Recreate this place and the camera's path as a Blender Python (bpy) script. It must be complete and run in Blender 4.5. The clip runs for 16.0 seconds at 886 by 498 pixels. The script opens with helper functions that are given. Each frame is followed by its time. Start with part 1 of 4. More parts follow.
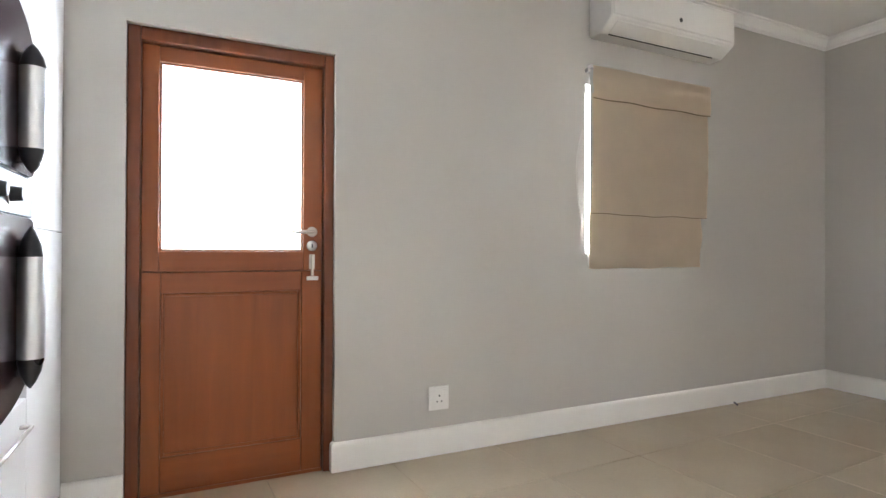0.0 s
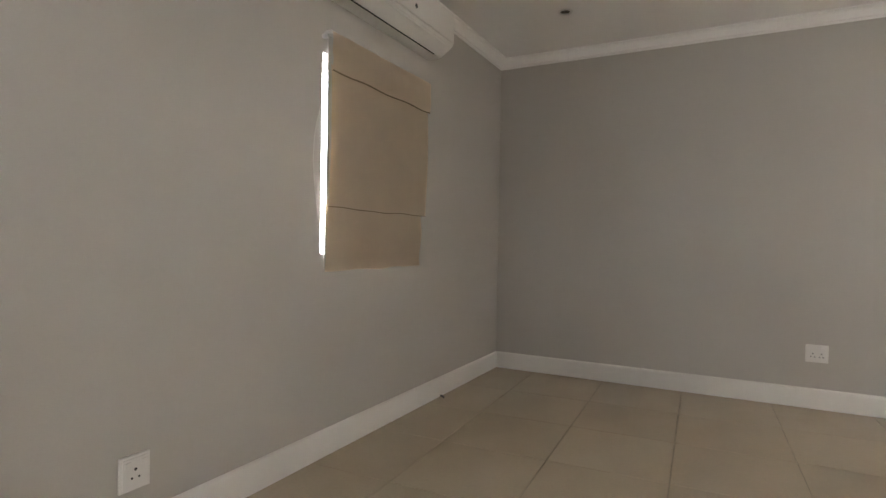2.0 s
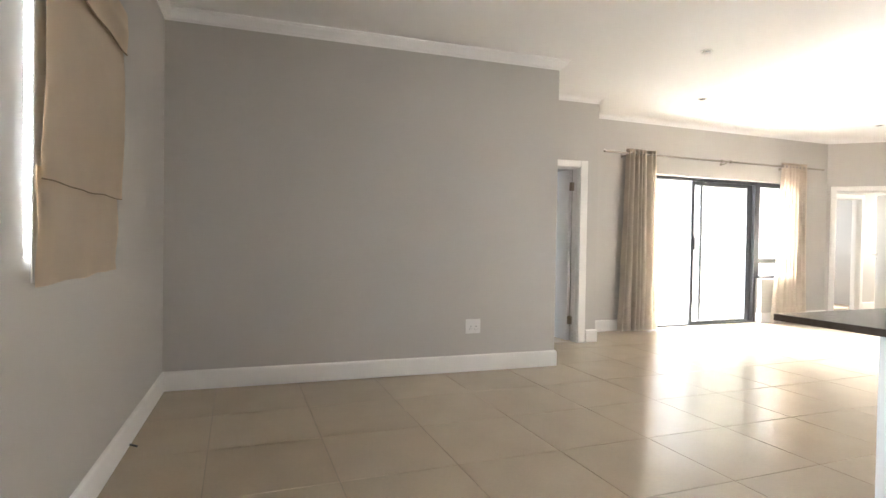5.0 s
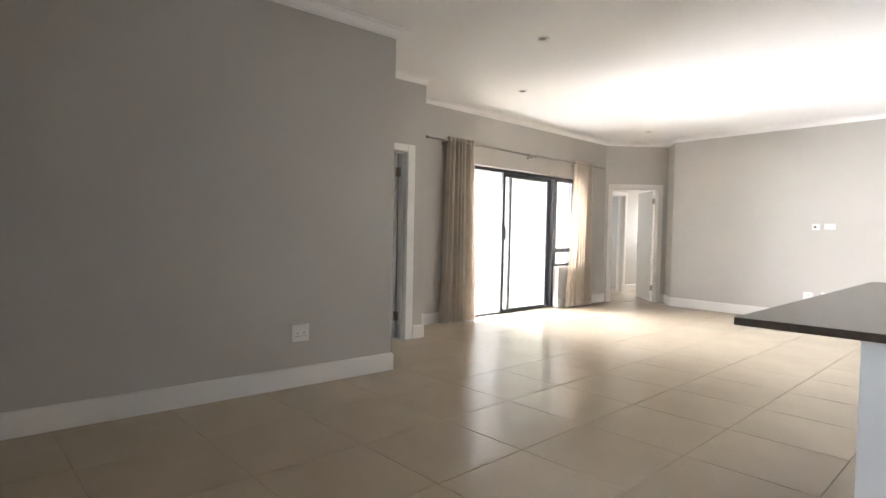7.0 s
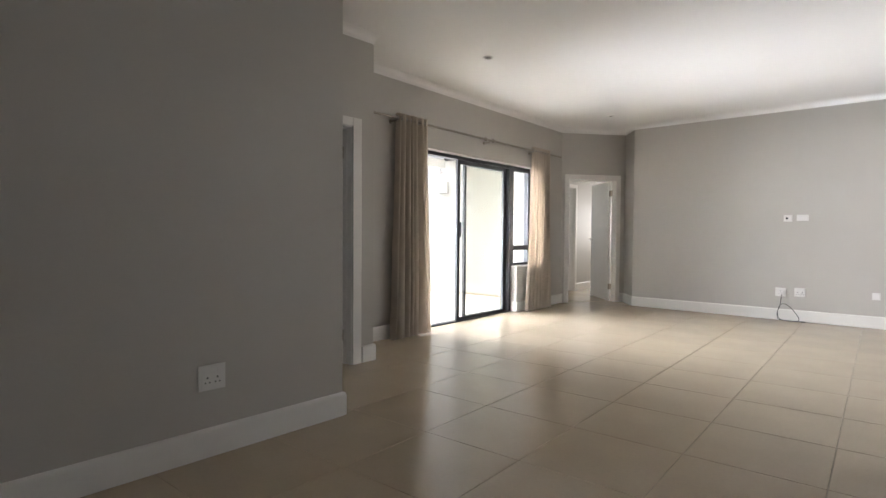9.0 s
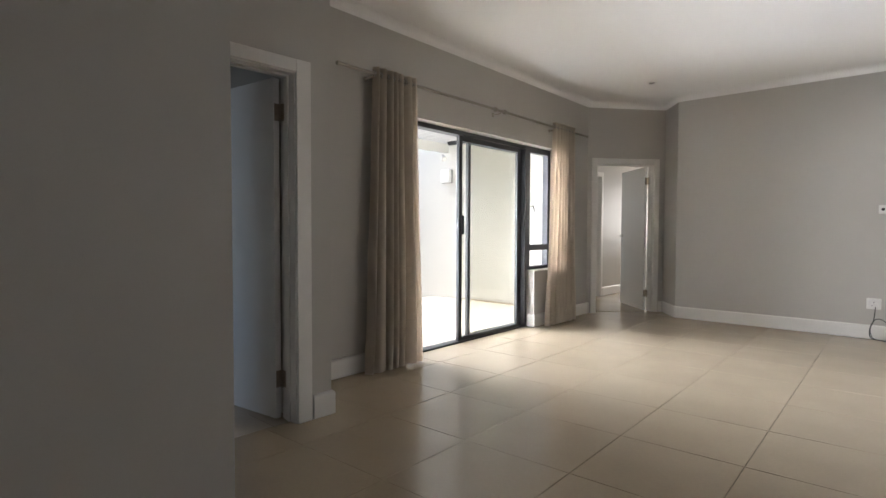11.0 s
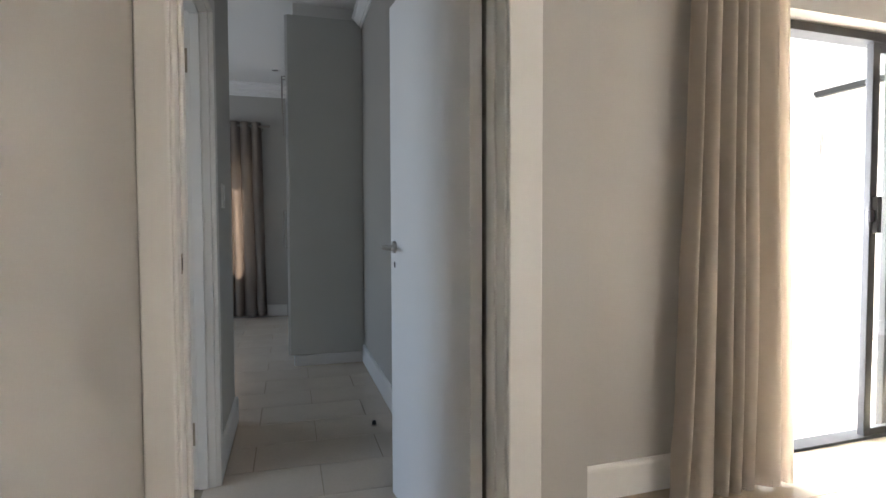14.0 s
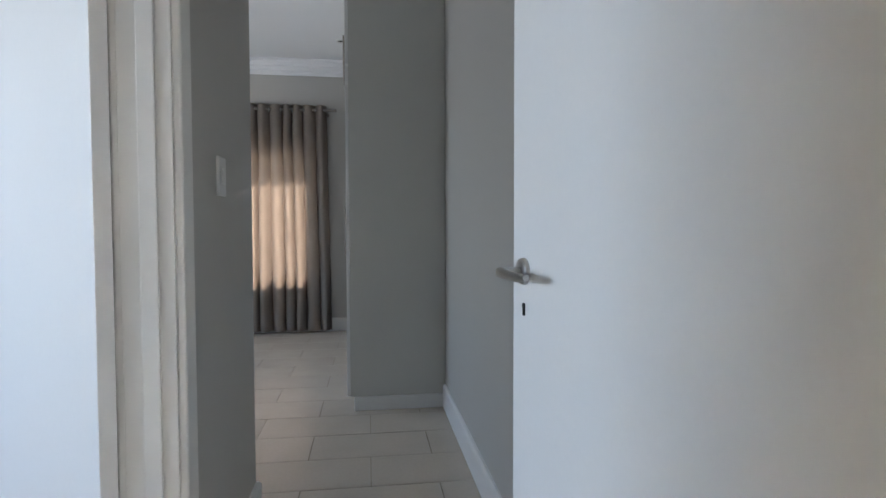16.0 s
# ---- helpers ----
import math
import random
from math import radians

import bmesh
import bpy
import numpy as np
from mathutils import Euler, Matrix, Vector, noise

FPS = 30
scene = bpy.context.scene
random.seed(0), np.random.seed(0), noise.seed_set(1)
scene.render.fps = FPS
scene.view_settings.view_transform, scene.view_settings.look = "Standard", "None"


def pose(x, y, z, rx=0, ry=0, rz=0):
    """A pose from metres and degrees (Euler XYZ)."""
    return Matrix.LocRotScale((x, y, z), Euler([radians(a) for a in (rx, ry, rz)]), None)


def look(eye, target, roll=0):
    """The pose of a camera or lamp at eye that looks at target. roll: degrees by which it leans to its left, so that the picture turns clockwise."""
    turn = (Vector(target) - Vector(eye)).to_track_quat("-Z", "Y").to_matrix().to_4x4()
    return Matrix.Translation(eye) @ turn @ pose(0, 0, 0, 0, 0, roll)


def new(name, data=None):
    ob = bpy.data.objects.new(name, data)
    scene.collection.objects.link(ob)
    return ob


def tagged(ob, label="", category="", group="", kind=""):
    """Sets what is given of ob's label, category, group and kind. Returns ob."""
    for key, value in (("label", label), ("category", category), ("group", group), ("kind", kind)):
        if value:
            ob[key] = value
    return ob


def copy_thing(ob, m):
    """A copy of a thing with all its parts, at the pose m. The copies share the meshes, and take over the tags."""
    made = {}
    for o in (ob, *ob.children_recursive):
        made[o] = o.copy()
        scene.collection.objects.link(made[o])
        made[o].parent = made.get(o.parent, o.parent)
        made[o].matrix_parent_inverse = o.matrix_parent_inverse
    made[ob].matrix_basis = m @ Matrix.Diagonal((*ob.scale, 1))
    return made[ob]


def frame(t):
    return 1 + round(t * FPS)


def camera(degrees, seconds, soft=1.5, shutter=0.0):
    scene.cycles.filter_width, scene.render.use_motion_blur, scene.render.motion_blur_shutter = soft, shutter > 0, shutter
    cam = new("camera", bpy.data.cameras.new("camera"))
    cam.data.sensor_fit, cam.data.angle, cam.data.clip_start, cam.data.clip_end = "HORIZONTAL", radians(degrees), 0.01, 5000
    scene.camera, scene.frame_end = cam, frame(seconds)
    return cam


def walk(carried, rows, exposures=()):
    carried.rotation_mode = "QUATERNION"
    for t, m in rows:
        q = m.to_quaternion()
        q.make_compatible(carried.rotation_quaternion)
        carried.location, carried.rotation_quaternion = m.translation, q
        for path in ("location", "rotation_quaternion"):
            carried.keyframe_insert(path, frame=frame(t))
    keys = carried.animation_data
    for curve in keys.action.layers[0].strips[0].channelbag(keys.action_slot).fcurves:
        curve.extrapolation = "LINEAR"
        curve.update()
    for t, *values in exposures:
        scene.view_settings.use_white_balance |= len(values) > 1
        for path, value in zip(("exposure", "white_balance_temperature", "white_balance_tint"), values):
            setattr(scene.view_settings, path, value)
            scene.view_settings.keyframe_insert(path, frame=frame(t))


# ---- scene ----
cam = camera(78.4, 16.0)
PATH = [
    (0, (0.245, -0.006, 1.102), (1.109, 1.798, 1.116), 0.2),
    (0.5, (0.268, 0.191, 1.116), (1.393, 1.844, 1.114), 0.3),
    (1, (0.327, 0.433, 1.122), (1.667, 1.918, 1.117), 0.8),
    (1.5, (0.357, 0.598, 1.092), (1.876, 1.9, 1.102), 0.3),
    (2, (0.273, 0.769, 1.179), (2.044, 1.698, 1.15), 1.0),
    (2.5, (0.286, 0.977, 1.135), (2.17, 1.649, 1.13), 0.8),
    (3, (0.32, 1.214, 1.145), (2.274, 1.641, 1.142), 0.7),
    (3.5, (0.341, 1.407, 1.142), (2.332, 1.588, 1.139), 0.7),
    (4, (0.329, 1.628, 1.167), (2.322, 1.466, 1.152), 0.9),
    (4.5, (0.401, 1.81, 1.157), (2.359, 1.401, 1.135), 0.9),
    (5, (0.512, 1.987, 1.176), (2.409, 1.354, 1.143), 0.9),
    (7.5, (1.571, 2.017, 1.166), (2.978, 0.597, 1.116), 0.8),
    (8, (1.875, 1.873, 1.128), (3.201, 0.376, 1.081), 0.4),
    (8.5, (2.125, 1.688, 1.137), (3.444, 0.186, 1.081), 0.4),
    (11, (3.259, 0.229, 1.15), (4.61, -1.244, 1.076), 0.2),
    (11.5, (3.462, -0.078, 1.142), (4.922, -1.442, 1.064), 0.2),
    (12, (3.663, -0.358, 1.139), (5.225, -1.604, 1.063), 0.0),
    (12.5, (3.849, -0.596, 1.129), (5.592, -1.574, 1.057), -0.2),
    (13, (4.097, -0.765, 1.132), (5.95, -1.512, 1.049), -0.2),
    (13.5, (4.377, -0.86, 1.118), (6.276, -1.486, 1.051), -0.2),
    (14, (4.697, -0.97, 1.13), (6.619, -1.516, 1.052), -0.2),
    (14.5, (4.996, -1.029, 1.126), (6.943, -1.478, 1.051), 0.1),
    (15, (5.282, -1.048, 1.133), (7.238, -1.459, 1.056), -0.2),
    (15.5, (5.584, -1.089, 1.133), (7.55, -1.447, 1.056), -0.1),
    (16, (5.889, -1.095, 1.133), (7.869, -1.367, 1.058), -0.1),
]
EXPOSURES = [(0, 3.0, 5980, 12), (1, 2.76, 6100, 12.5), (2, 2.3, 6450, 13.5), (3.5, 2.72, 6400, 13), (5, 2.83, 6250, 13), (7.5, 1.63, 6150, 13.5), (8.5, 1.28, 6100, 13), (11, 0.66, 6150, 13), (12, 1.16, 6200, 13), (12.5, 1.38, 6250, 13), (13.5, 1.9, 6300, 13), (14.5, 2.38, 6300, 13.5), (15, 2.5, 6250, 13.5), (16, 2.74, 6200, 13.5)]
walk(cam, [(t, look(eye, target, roll)) for t, eye, target, roll in PATH], EXPOSURES)

# ---- world and sun ----
world = bpy.data.worlds.new("sky")
scene.world = world
world.use_nodes = True
wn = world.node_tree.nodes
sky = wn.new("ShaderNodeTexSky")
sky.sky_type = "NISHITA"
sky.sun_disc = False
SUN_EL, SUN_AZ = 47.0, 79.0          # azimuth measured from +y towards +x
sky.sun_elevation, sky.sun_rotation = radians(SUN_EL), radians(SUN_AZ)
world.node_tree.links.new(sky.outputs[0], wn["Background"].inputs[0])
wn["Background"].inputs[1].default_value = 0.15

sun = new("sun", bpy.data.lights.new("sun", "SUN"))
sun.data.energy, sun.data.angle, sun.data.color = 5.0, radians(2.0), (1.0, 0.95, 0.88)
sd = Vector((math.sin(radians(SUN_AZ)) * math.cos(radians(SUN_EL)), math.cos(radians(SUN_AZ)) * math.cos(radians(SUN_EL)), math.sin(radians(SUN_EL))))
sun.matrix_world = look(sd * 40, (0, 0, 0))


def window_light(name, centre, towards, w, h, watts, colour):
    """Daylight of the sky in a window's opening."""
    data = bpy.data.lights.new(name, "AREA")
    data.shape, data.size, data.size_y, data.energy, data.color = "RECTANGLE", w, h, watts, colour
    ob = new(name, data)
    ob.matrix_world = look(centre, Vector(centre) + Vector(towards))
    return ob


SKY_BLUE, SKY_WHITE = (0.64, 0.80, 1.0), (0.93, 0.97, 1.0)
window_light("daylight_door_glass", (0.471, 2.86, 1.54), (0, -1, -0.02), 0.63, 0.84, 7, SKY_WHITE)
window_light("daylight_small_window", (3.02, 2.84, 1.63), (0, -1, 0), 0.98, 1.0, 23, SKY_WHITE)
window_light("daylight_side_room", (6.2, 2.58, 1.5), (0, -1, -0.6), 1.5, 1.3, 10, SKY_BLUE)
window_light("daylight_bedroom_curtain", (12.06, 0.09, 1.3), (-1, 0, 0), 1.0, 1.3, 0.7, SKY_WHITE)
window_light("daylight_bedroom_side", (10.0, 3.08, 1.5), (0, -1, -0.6), 1.6, 1.3, 8, SKY_BLUE)
# added warm lamp in an unseen, made-up end opening, to brighten the corridor
window_light("fill_corridor", (6.95, -13.06, 1.5), (0, 1, 0), 0.9, 1.2, 75, (1.0, 0.95, 0.86))
window_light("daylight_far_room", (9.68, -7.75, 1.5), (-1, 0.05, 0), 1.4, 1.2, 7, SKY_WHITE)
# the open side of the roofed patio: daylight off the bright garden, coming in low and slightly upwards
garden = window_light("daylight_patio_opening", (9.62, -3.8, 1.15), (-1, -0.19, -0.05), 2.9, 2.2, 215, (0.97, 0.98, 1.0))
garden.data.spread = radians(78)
# ---- materials ----


def material(name, colour, rough=0.6, metal=0.0, vary=0.06, scale=6.0, fine=90.0, bump=0.0, rough_vary=0.08, sheen=0.0, each=0.0, coat=0.0, stretch=(1, 1, 1), spec=0.5):
    """A painted, woven, stone or metal surface: colour that drifts at two scales, gloss that drifts, and fine relief."""
    m = bpy.data.materials.new(name)
    m.use_nodes = True
    n, l = m.node_tree.nodes, m.node_tree.links
    p = n["Principled BSDF"]
    co = n.new("ShaderNodeTexCoord")
    mp = n.new("ShaderNodeMapping")
    mp.inputs["Scale"].default_value = stretch
    l.new(co.outputs["Object"], mp.inputs[0])
    a, b = n.new("ShaderNodeTexNoise"), n.new("ShaderNodeTexNoise")
    for k, s, d in ((a, scale, 4.0), (b, fine, 3.0)):
        k.inputs["Scale"].default_value, k.inputs["Detail"].default_value = s, d
        l.new(mp.outputs[0], k.inputs["Vector"])
    mix = n.new("ShaderNodeMath")
    mix.operation = "MULTIPLY_ADD"
    l.new(a.outputs["Fac"], mix.inputs[0])
    mix.inputs[1].default_value = 0.65
    half = n.new("ShaderNodeMath")
    half.operation = "MULTIPLY"
    l.new(b.outputs["Fac"], half.inputs[0])
    half.inputs[1].default_value = 0.35
    l.new(half.outputs[0], mix.inputs[2])
    fac = mix.outputs[0]
    if each:
        info = n.new("ShaderNodeObjectInfo")
        add = n.new("ShaderNodeMath")
        add.operation = "MULTIPLY_ADD"
        l.new(info.outputs["Random"], add.inputs[0])
        add.inputs[1].default_value = each
        l.new(fac, add.inputs[2])
        fac = add.outputs[0]
    ramp = n.new("ShaderNodeValToRGB")
    ramp.color_ramp.elements[0].position, ramp.color_ramp.elements[1].position = 0.3, 0.75
    ramp.color_ramp.elements[0].color = (*[c * (1 - vary) for c in colour], 1)
    ramp.color_ramp.elements[1].color = (*[min(1, c * (1 + vary)) for c in colour], 1)
    l.new(fac, ramp.inputs[0])
    l.new(ramp.outputs[0], p.inputs["Base Color"])
    r = n.new("ShaderNodeMapRange")
    r.inputs["To Min"].default_value, r.inputs["To Max"].default_value = max(0, rough - rough_vary), min(1, rough + rough_vary)
    l.new(a.outputs["Fac"], r.inputs[0])
    l.new(r.outputs[0], p.inputs["Roughness"])
    p.inputs["Metallic"].default_value = metal
    p.inputs["Specular IOR Level"].default_value = spec
    p.inputs["Sheen Weight"].default_value = sheen
    p.inputs["Coat Weight"].default_value = coat
    if bump:
        bp = n.new("ShaderNodeBump")
        bp.inputs["Strength"].default_value, bp.inputs["Distance"].default_value = bump, 0.002
        l.new(b.outputs["Fac"], bp.inputs["Height"])
        l.new(bp.outputs[0], p.inputs["Normal"])
    return m


WALL = material("greige_wall_paint", (0.437, 0.415, 0.376), 0.46, vary=0.035, scale=1.1, fine=160, bump=0.12)
CEIL = material("white_ceiling_paint", (0.80, 0.79, 0.77), 0.8, vary=0.02, scale=0.9, fine=120, bump=0.08)
TRIM = material("white_enamel_trim", (0.70, 0.68, 0.64), 0.42, vary=0.012, scale=2, fine=70, rough_vary=0.02)
DOORPAINT = material("white_enamel_door", (0.80, 0.79, 0.77), 0.36, vary=0.02, scale=2.2, fine=90)
TILE = material("cream_porcelain_tile", (0.40, 0.328, 0.235), 0.235, vary=0.07, scale=2.6, fine=60, bump=0.015, rough_vary=0.03, each=0.16)
TILE_GREY = material("pale_porcelain_tile", (0.55, 0.475, 0.385), 0.22, vary=0.07, scale=3.5, fine=60, bump=0.02, rough_vary=0.05, each=0.16)
GROUT = material("brown_grout", (0.28, 0.23, 0.165), 0.9, vary=0.2, scale=8, bump=0.2)
SOCKET = material("white_moulded_plastic", (0.68, 0.67, 0.64), 0.35, vary=0.02, scale=20)
DARKHOLE = material("black_slot", (0.015, 0.015, 0.015), 0.7, vary=0.1)
STEEL = material("brushed_steel", (0.52, 0.50, 0.47), 0.32, metal=1.0, vary=0.06, scale=30, fine=200, stretch=(1, 1, 8))
ROD = material("dark_brushed_rod", (0.34, 0.31, 0.27), 0.35, metal=1.0, vary=0.1, scale=30, fine=200)
HINGE = material("aged_nickel", (0.36, 0.31, 0.25), 0.42, metal=1.0, vary=0.25, scale=25, fine=160)
CHARCOAL = material("charcoal_powder_coat", (0.028, 0.030, 0.033), 0.42, vary=0.1, scale=10, fine=200, bump=0.05)
BLIND = material("beige_blind_cloth", (0.68, 0.56, 0.42), 0.9, vary=0.06, scale=5, fine=380, bump=0.1)
CURTAIN = material("taupe_curtain_cloth", (0.59, 0.515, 0.425), 0.85, vary=0.06, scale=6, fine=320, bump=0.1)
STONE = material("dark_engineered_stone", (0.055, 0.042, 0.034), 0.22, vary=0.35, scale=40, fine=260, rough_vary=0.05)
BOARD = material("white_melamine_board", (0.80, 0.80, 0.79), 0.35, vary=0.02, scale=3)
WARDROBE = material("grey_white_wardrobe_board", (0.60, 0.60, 0.57), 0.4, vary=0.03, scale=2)
OVENGLASS = material("black_oven_glass", (0.022, 0.012, 0.014), 0.22, vary=0.2, scale=5, rough_vary=0.03, spec=0.12)
# brown for the shade line under each blind fold
FOLD_SHADE = material("brown_fold_shade", (0.26, 0.19, 0.12), 0.9, vary=0.15, scale=20)
GRIP = material("satin_aluminium_grip", (0.74, 0.76, 0.80), 0.42, metal=1.0, vary=0.04, scale=20, fine=200)
OVENTRIM = material("black_oven_trim", (0.02, 0.02, 0.025), 0.3, vary=0.2, scale=8)
PATIOWALL = material("white_patio_plaster", (0.66, 0.655, 0.61), 0.85, vary=0.03, scale=1.3, fine=60, bump=0.25)
PATIOTILE = material("pale_patio_tile", (0.66, 0.61, 0.52), 0.18, vary=0.06, scale=2.5, fine=60, bump=0.02, rough_vary=0.05, each=0.12)
GROUND = material("pale_gravel_ground", (0.42, 0.40, 0.34), 0.95, vary=0.25, scale=0.8, fine=30, bump=0.4)
CABLE = material("black_rubber_cable", (0.02, 0.02, 0.02), 0.5, vary=0.1)
BULB = material("unlit_lamp_glass", (0.10, 0.095, 0.085), 0.2, vary=0.15, scale=40)
FASCIA = material("dark_grey_fascia", (0.10, 0.105, 0.125), 0.45, vary=0.08, scale=20)
GREYPLASTIC = material("grey_lamp_body", (0.35, 0.35, 0.34), 0.4, vary=0.05)


def timber(name, dark, light, along="z", rough=0.34):
    """Varnished hardwood with grain along one axis."""
    m = bpy.data.materials.new(name)
    m.use_nodes = True
    n, l = m.node_tree.nodes, m.node_tree.links
    p = n["Principled BSDF"]
    co, mp = n.new("ShaderNodeTexCoord"), n.new("ShaderNodeMapping")
    mp.inputs["Scale"].default_value = (13, 13, 0.9) if along == "z" else (0.9, 13, 13)
    l.new(co.outputs["Object"], mp.inputs[0])
    a, b = n.new("ShaderNodeTexNoise"), n.new("ShaderNodeTexNoise")
    a.inputs["Scale"].default_value, a.inputs["Detail"].default_value, a.inputs["Distortion"].default_value = 1.6, 6.0, 0.6
    b.inputs["Scale"].default_value = 2.2
    l.new(mp.outputs[0], a.inputs["Vector"])
    l.new(co.outputs["Object"], b.inputs["Vector"])
    s = n.new("ShaderNodeMath")
    s.operation = "MULTIPLY_ADD"
    l.new(b.outputs["Fac"], s.inputs[0])
    s.inputs[1].default_value = 0.45
    k = n.new("ShaderNodeMath")
    k.operation = "MULTIPLY"
    l.new(a.outputs["Fac"], k.inputs[0])
    k.inputs[1].default_value = 0.6
    l.new(k.outputs[0], s.inputs[2])
    ramp = n.new("ShaderNodeValToRGB")
    ramp.color_ramp.elements[0].position, ramp.color_ramp.elements[1].position = 0.36, 0.68
    ramp.color_ramp.elements[0].color, ramp.color_ramp.elements[1].color = (*dark, 1), (*light, 1)
    l.new(s.outputs[0], ramp.inputs[0])
    l.new(ramp.outputs[0], p.inputs["Base Color"])
    p.inputs["Roughness"].default_value = rough
    p.inputs["Specular IOR Level"].default_value = 0.3
    bp = n.new("ShaderNodeBump")
    bp.inputs["Strength"].default_value, bp.inputs["Distance"].default_value = 0.08, 0.001
    l.new(a.outputs["Fac"], bp.inputs["Height"])
    l.new(bp.outputs[0], p.inputs["Normal"])
    return m


WOOD = timber("varnished_meranti", (0.190, 0.053, 0.014), (0.240, 0.071, 0.019))
WOOD_X = timber("varnished_meranti_rail", (0.182, 0.050, 0.014), (0.232, 0.068, 0.018), along="x")
WOOD_FRAME = timber("dark_meranti_frame", (0.10, 0.028, 0.011), (0.155, 0.045, 0.016))


def glass(name, tint=(0.97, 0.99, 0.98), rough=0.0):
    m = bpy.data.materials.new(name)
    m.use_nodes = True
    p = m.node_tree.nodes["Principled BSDF"]
    p.inputs["Base Color"].default_value = (*tint, 1)
    p.inputs["Transmission Weight"].default_value = 1.0
    p.inputs["Roughness"].default_value = rough
    p.inputs["IOR"].default_value = 1.45
    return m


GLASS = glass("clear_glass")
GLASS_DOOR = glass("faintly_tinted_glass", (0.93, 0.935, 0.90))
SHEET = bpy.data.materials.new("translucent_roof_sheet")
SHEET.use_nodes = True
SHEET.node_tree.nodes["Principled BSDF"].inputs["Base Color"].default_value = (0.62, 0.62, 0.60, 1)
tl = SHEET.node_tree.nodes.new("ShaderNodeBsdfTranslucent")
tl.inputs[0].default_value = (0.6, 0.6, 0.58, 1)
mx = SHEET.node_tree.nodes.new("ShaderNodeMixShader")
mx.inputs[0].default_value = 0.3
SHEET.node_tree.links.new(SHEET.node_tree.nodes["Principled BSDF"].outputs[0], mx.inputs[1])
SHEET.node_tree.links.new(tl.outputs[0], mx.inputs[2])
SHEET.node_tree.links.new(mx.outputs[0], SHEET.node_tree.nodes["Material Output"].inputs[0])


DRAPE = material("brown_bedroom_drape", (0.34, 0.285, 0.235), 0.85, vary=0.08, scale=6, fine=320, bump=0.1)

# ---- mesh helpers ----


def mesh_of(name, bm, mat, smooth=False):
    me = bpy.data.meshes.new(name)
    bmesh.ops.recalc_face_normals(bm, faces=bm.faces)
    for e in bm.edges if smooth else ():
        e.smooth = len(e.link_faces) == 2 and e.calc_face_angle(0) < 1.25
    bm.to_mesh(me)
    bm.free()
    me.materials.append(mat)
    if smooth:
        for poly in me.polygons:
            poly.use_smooth = True
    return me


def part(name, bm, mat, parent, label="", smooth=False):
    ob = new(name, mesh_of(name, bm, mat, smooth))
    ob.parent = parent
    return tagged(ob, label)


def thing(name, label, category, at=None, group="", kind=""):
    ob = new(name)
    ob.empty_display_size = 0.1
    if at is not None:
        ob.matrix_world = at
    return tagged(ob, label, category, group, kind)


def structure(name, bm, mat, label, category, at=None):
    ob = new(name, mesh_of(name, bm, mat))
    if at is not None:
        ob.matrix_world = at
    return tagged(ob, label, category, "", "structure")


def add_box(bm, x0, x1, y0, y1, z0, z1, bevel=0.0, seg=2):
    vs = [bm.verts.new(c) for c in ((x0, y0, z0), (x1, y0, z0), (x1, y1, z0), (x0, y1, z0), (x0, y0, z1), (x1, y0, z1), (x1, y1, z1), (x0, y1, z1))]
    fs = [bm.faces.new([vs[i] for i in f]) for f in ((3, 2, 1, 0), (4, 5, 6, 7), (0, 1, 5, 4), (1, 2, 6, 5), (2, 3, 7, 6), (3, 0, 4, 7))]
    if bevel:
        es = list({e for f in fs for e in f.edges})
        bmesh.ops.bevel(bm, geom=es, offset=bevel, segments=seg, profile=0.5, affect="EDGES")
    return bm


def box(x0, x1, y0, y1, z0, z1, bevel=0.0, seg=2):
    return add_box(bmesh.new(), min(x0, x1), max(x0, x1), min(y0, y1), max(y0, y1), min(z0, z1), max(z0, z1), bevel, seg)


def add_tube(bm, pts, r, sides=12, cap=True):
    """A round bar along points; r may be a list of radii."""
    pts = [Vector(p) for p in pts]
    rings, up = [], None
    for i, p in enumerate(pts):
        d = (pts[min(i + 1, len(pts) - 1)] - pts[max(i - 1, 0)]).normalized()
        if up is None:
            up = Vector((0, 0, 1)) if abs(d.z) < 0.9 else Vector((1, 0, 0))
        side = d.cross(up).normalized()
        up = side.cross(d).normalized()
        rad = r[i] if isinstance(r, (list, tuple)) else r
        rings.append([bm.verts.new(p + rad * (math.cos(a) * side + math.sin(a) * up)) for a in (2 * math.pi * k / sides for k in range(sides))])
    for a, b in zip(rings, rings[1:]):
        for k in range(sides):
            bm.faces.new((a[k], a[(k + 1) % sides], b[(k + 1) % sides], b[k]))
    if cap:
        bm.faces.new(rings[0][::-1])
        bm.faces.new(rings[-1])
    return bm


def tube(pts, r, sides=12):
    return add_tube(bmesh.new(), pts, r, sides)


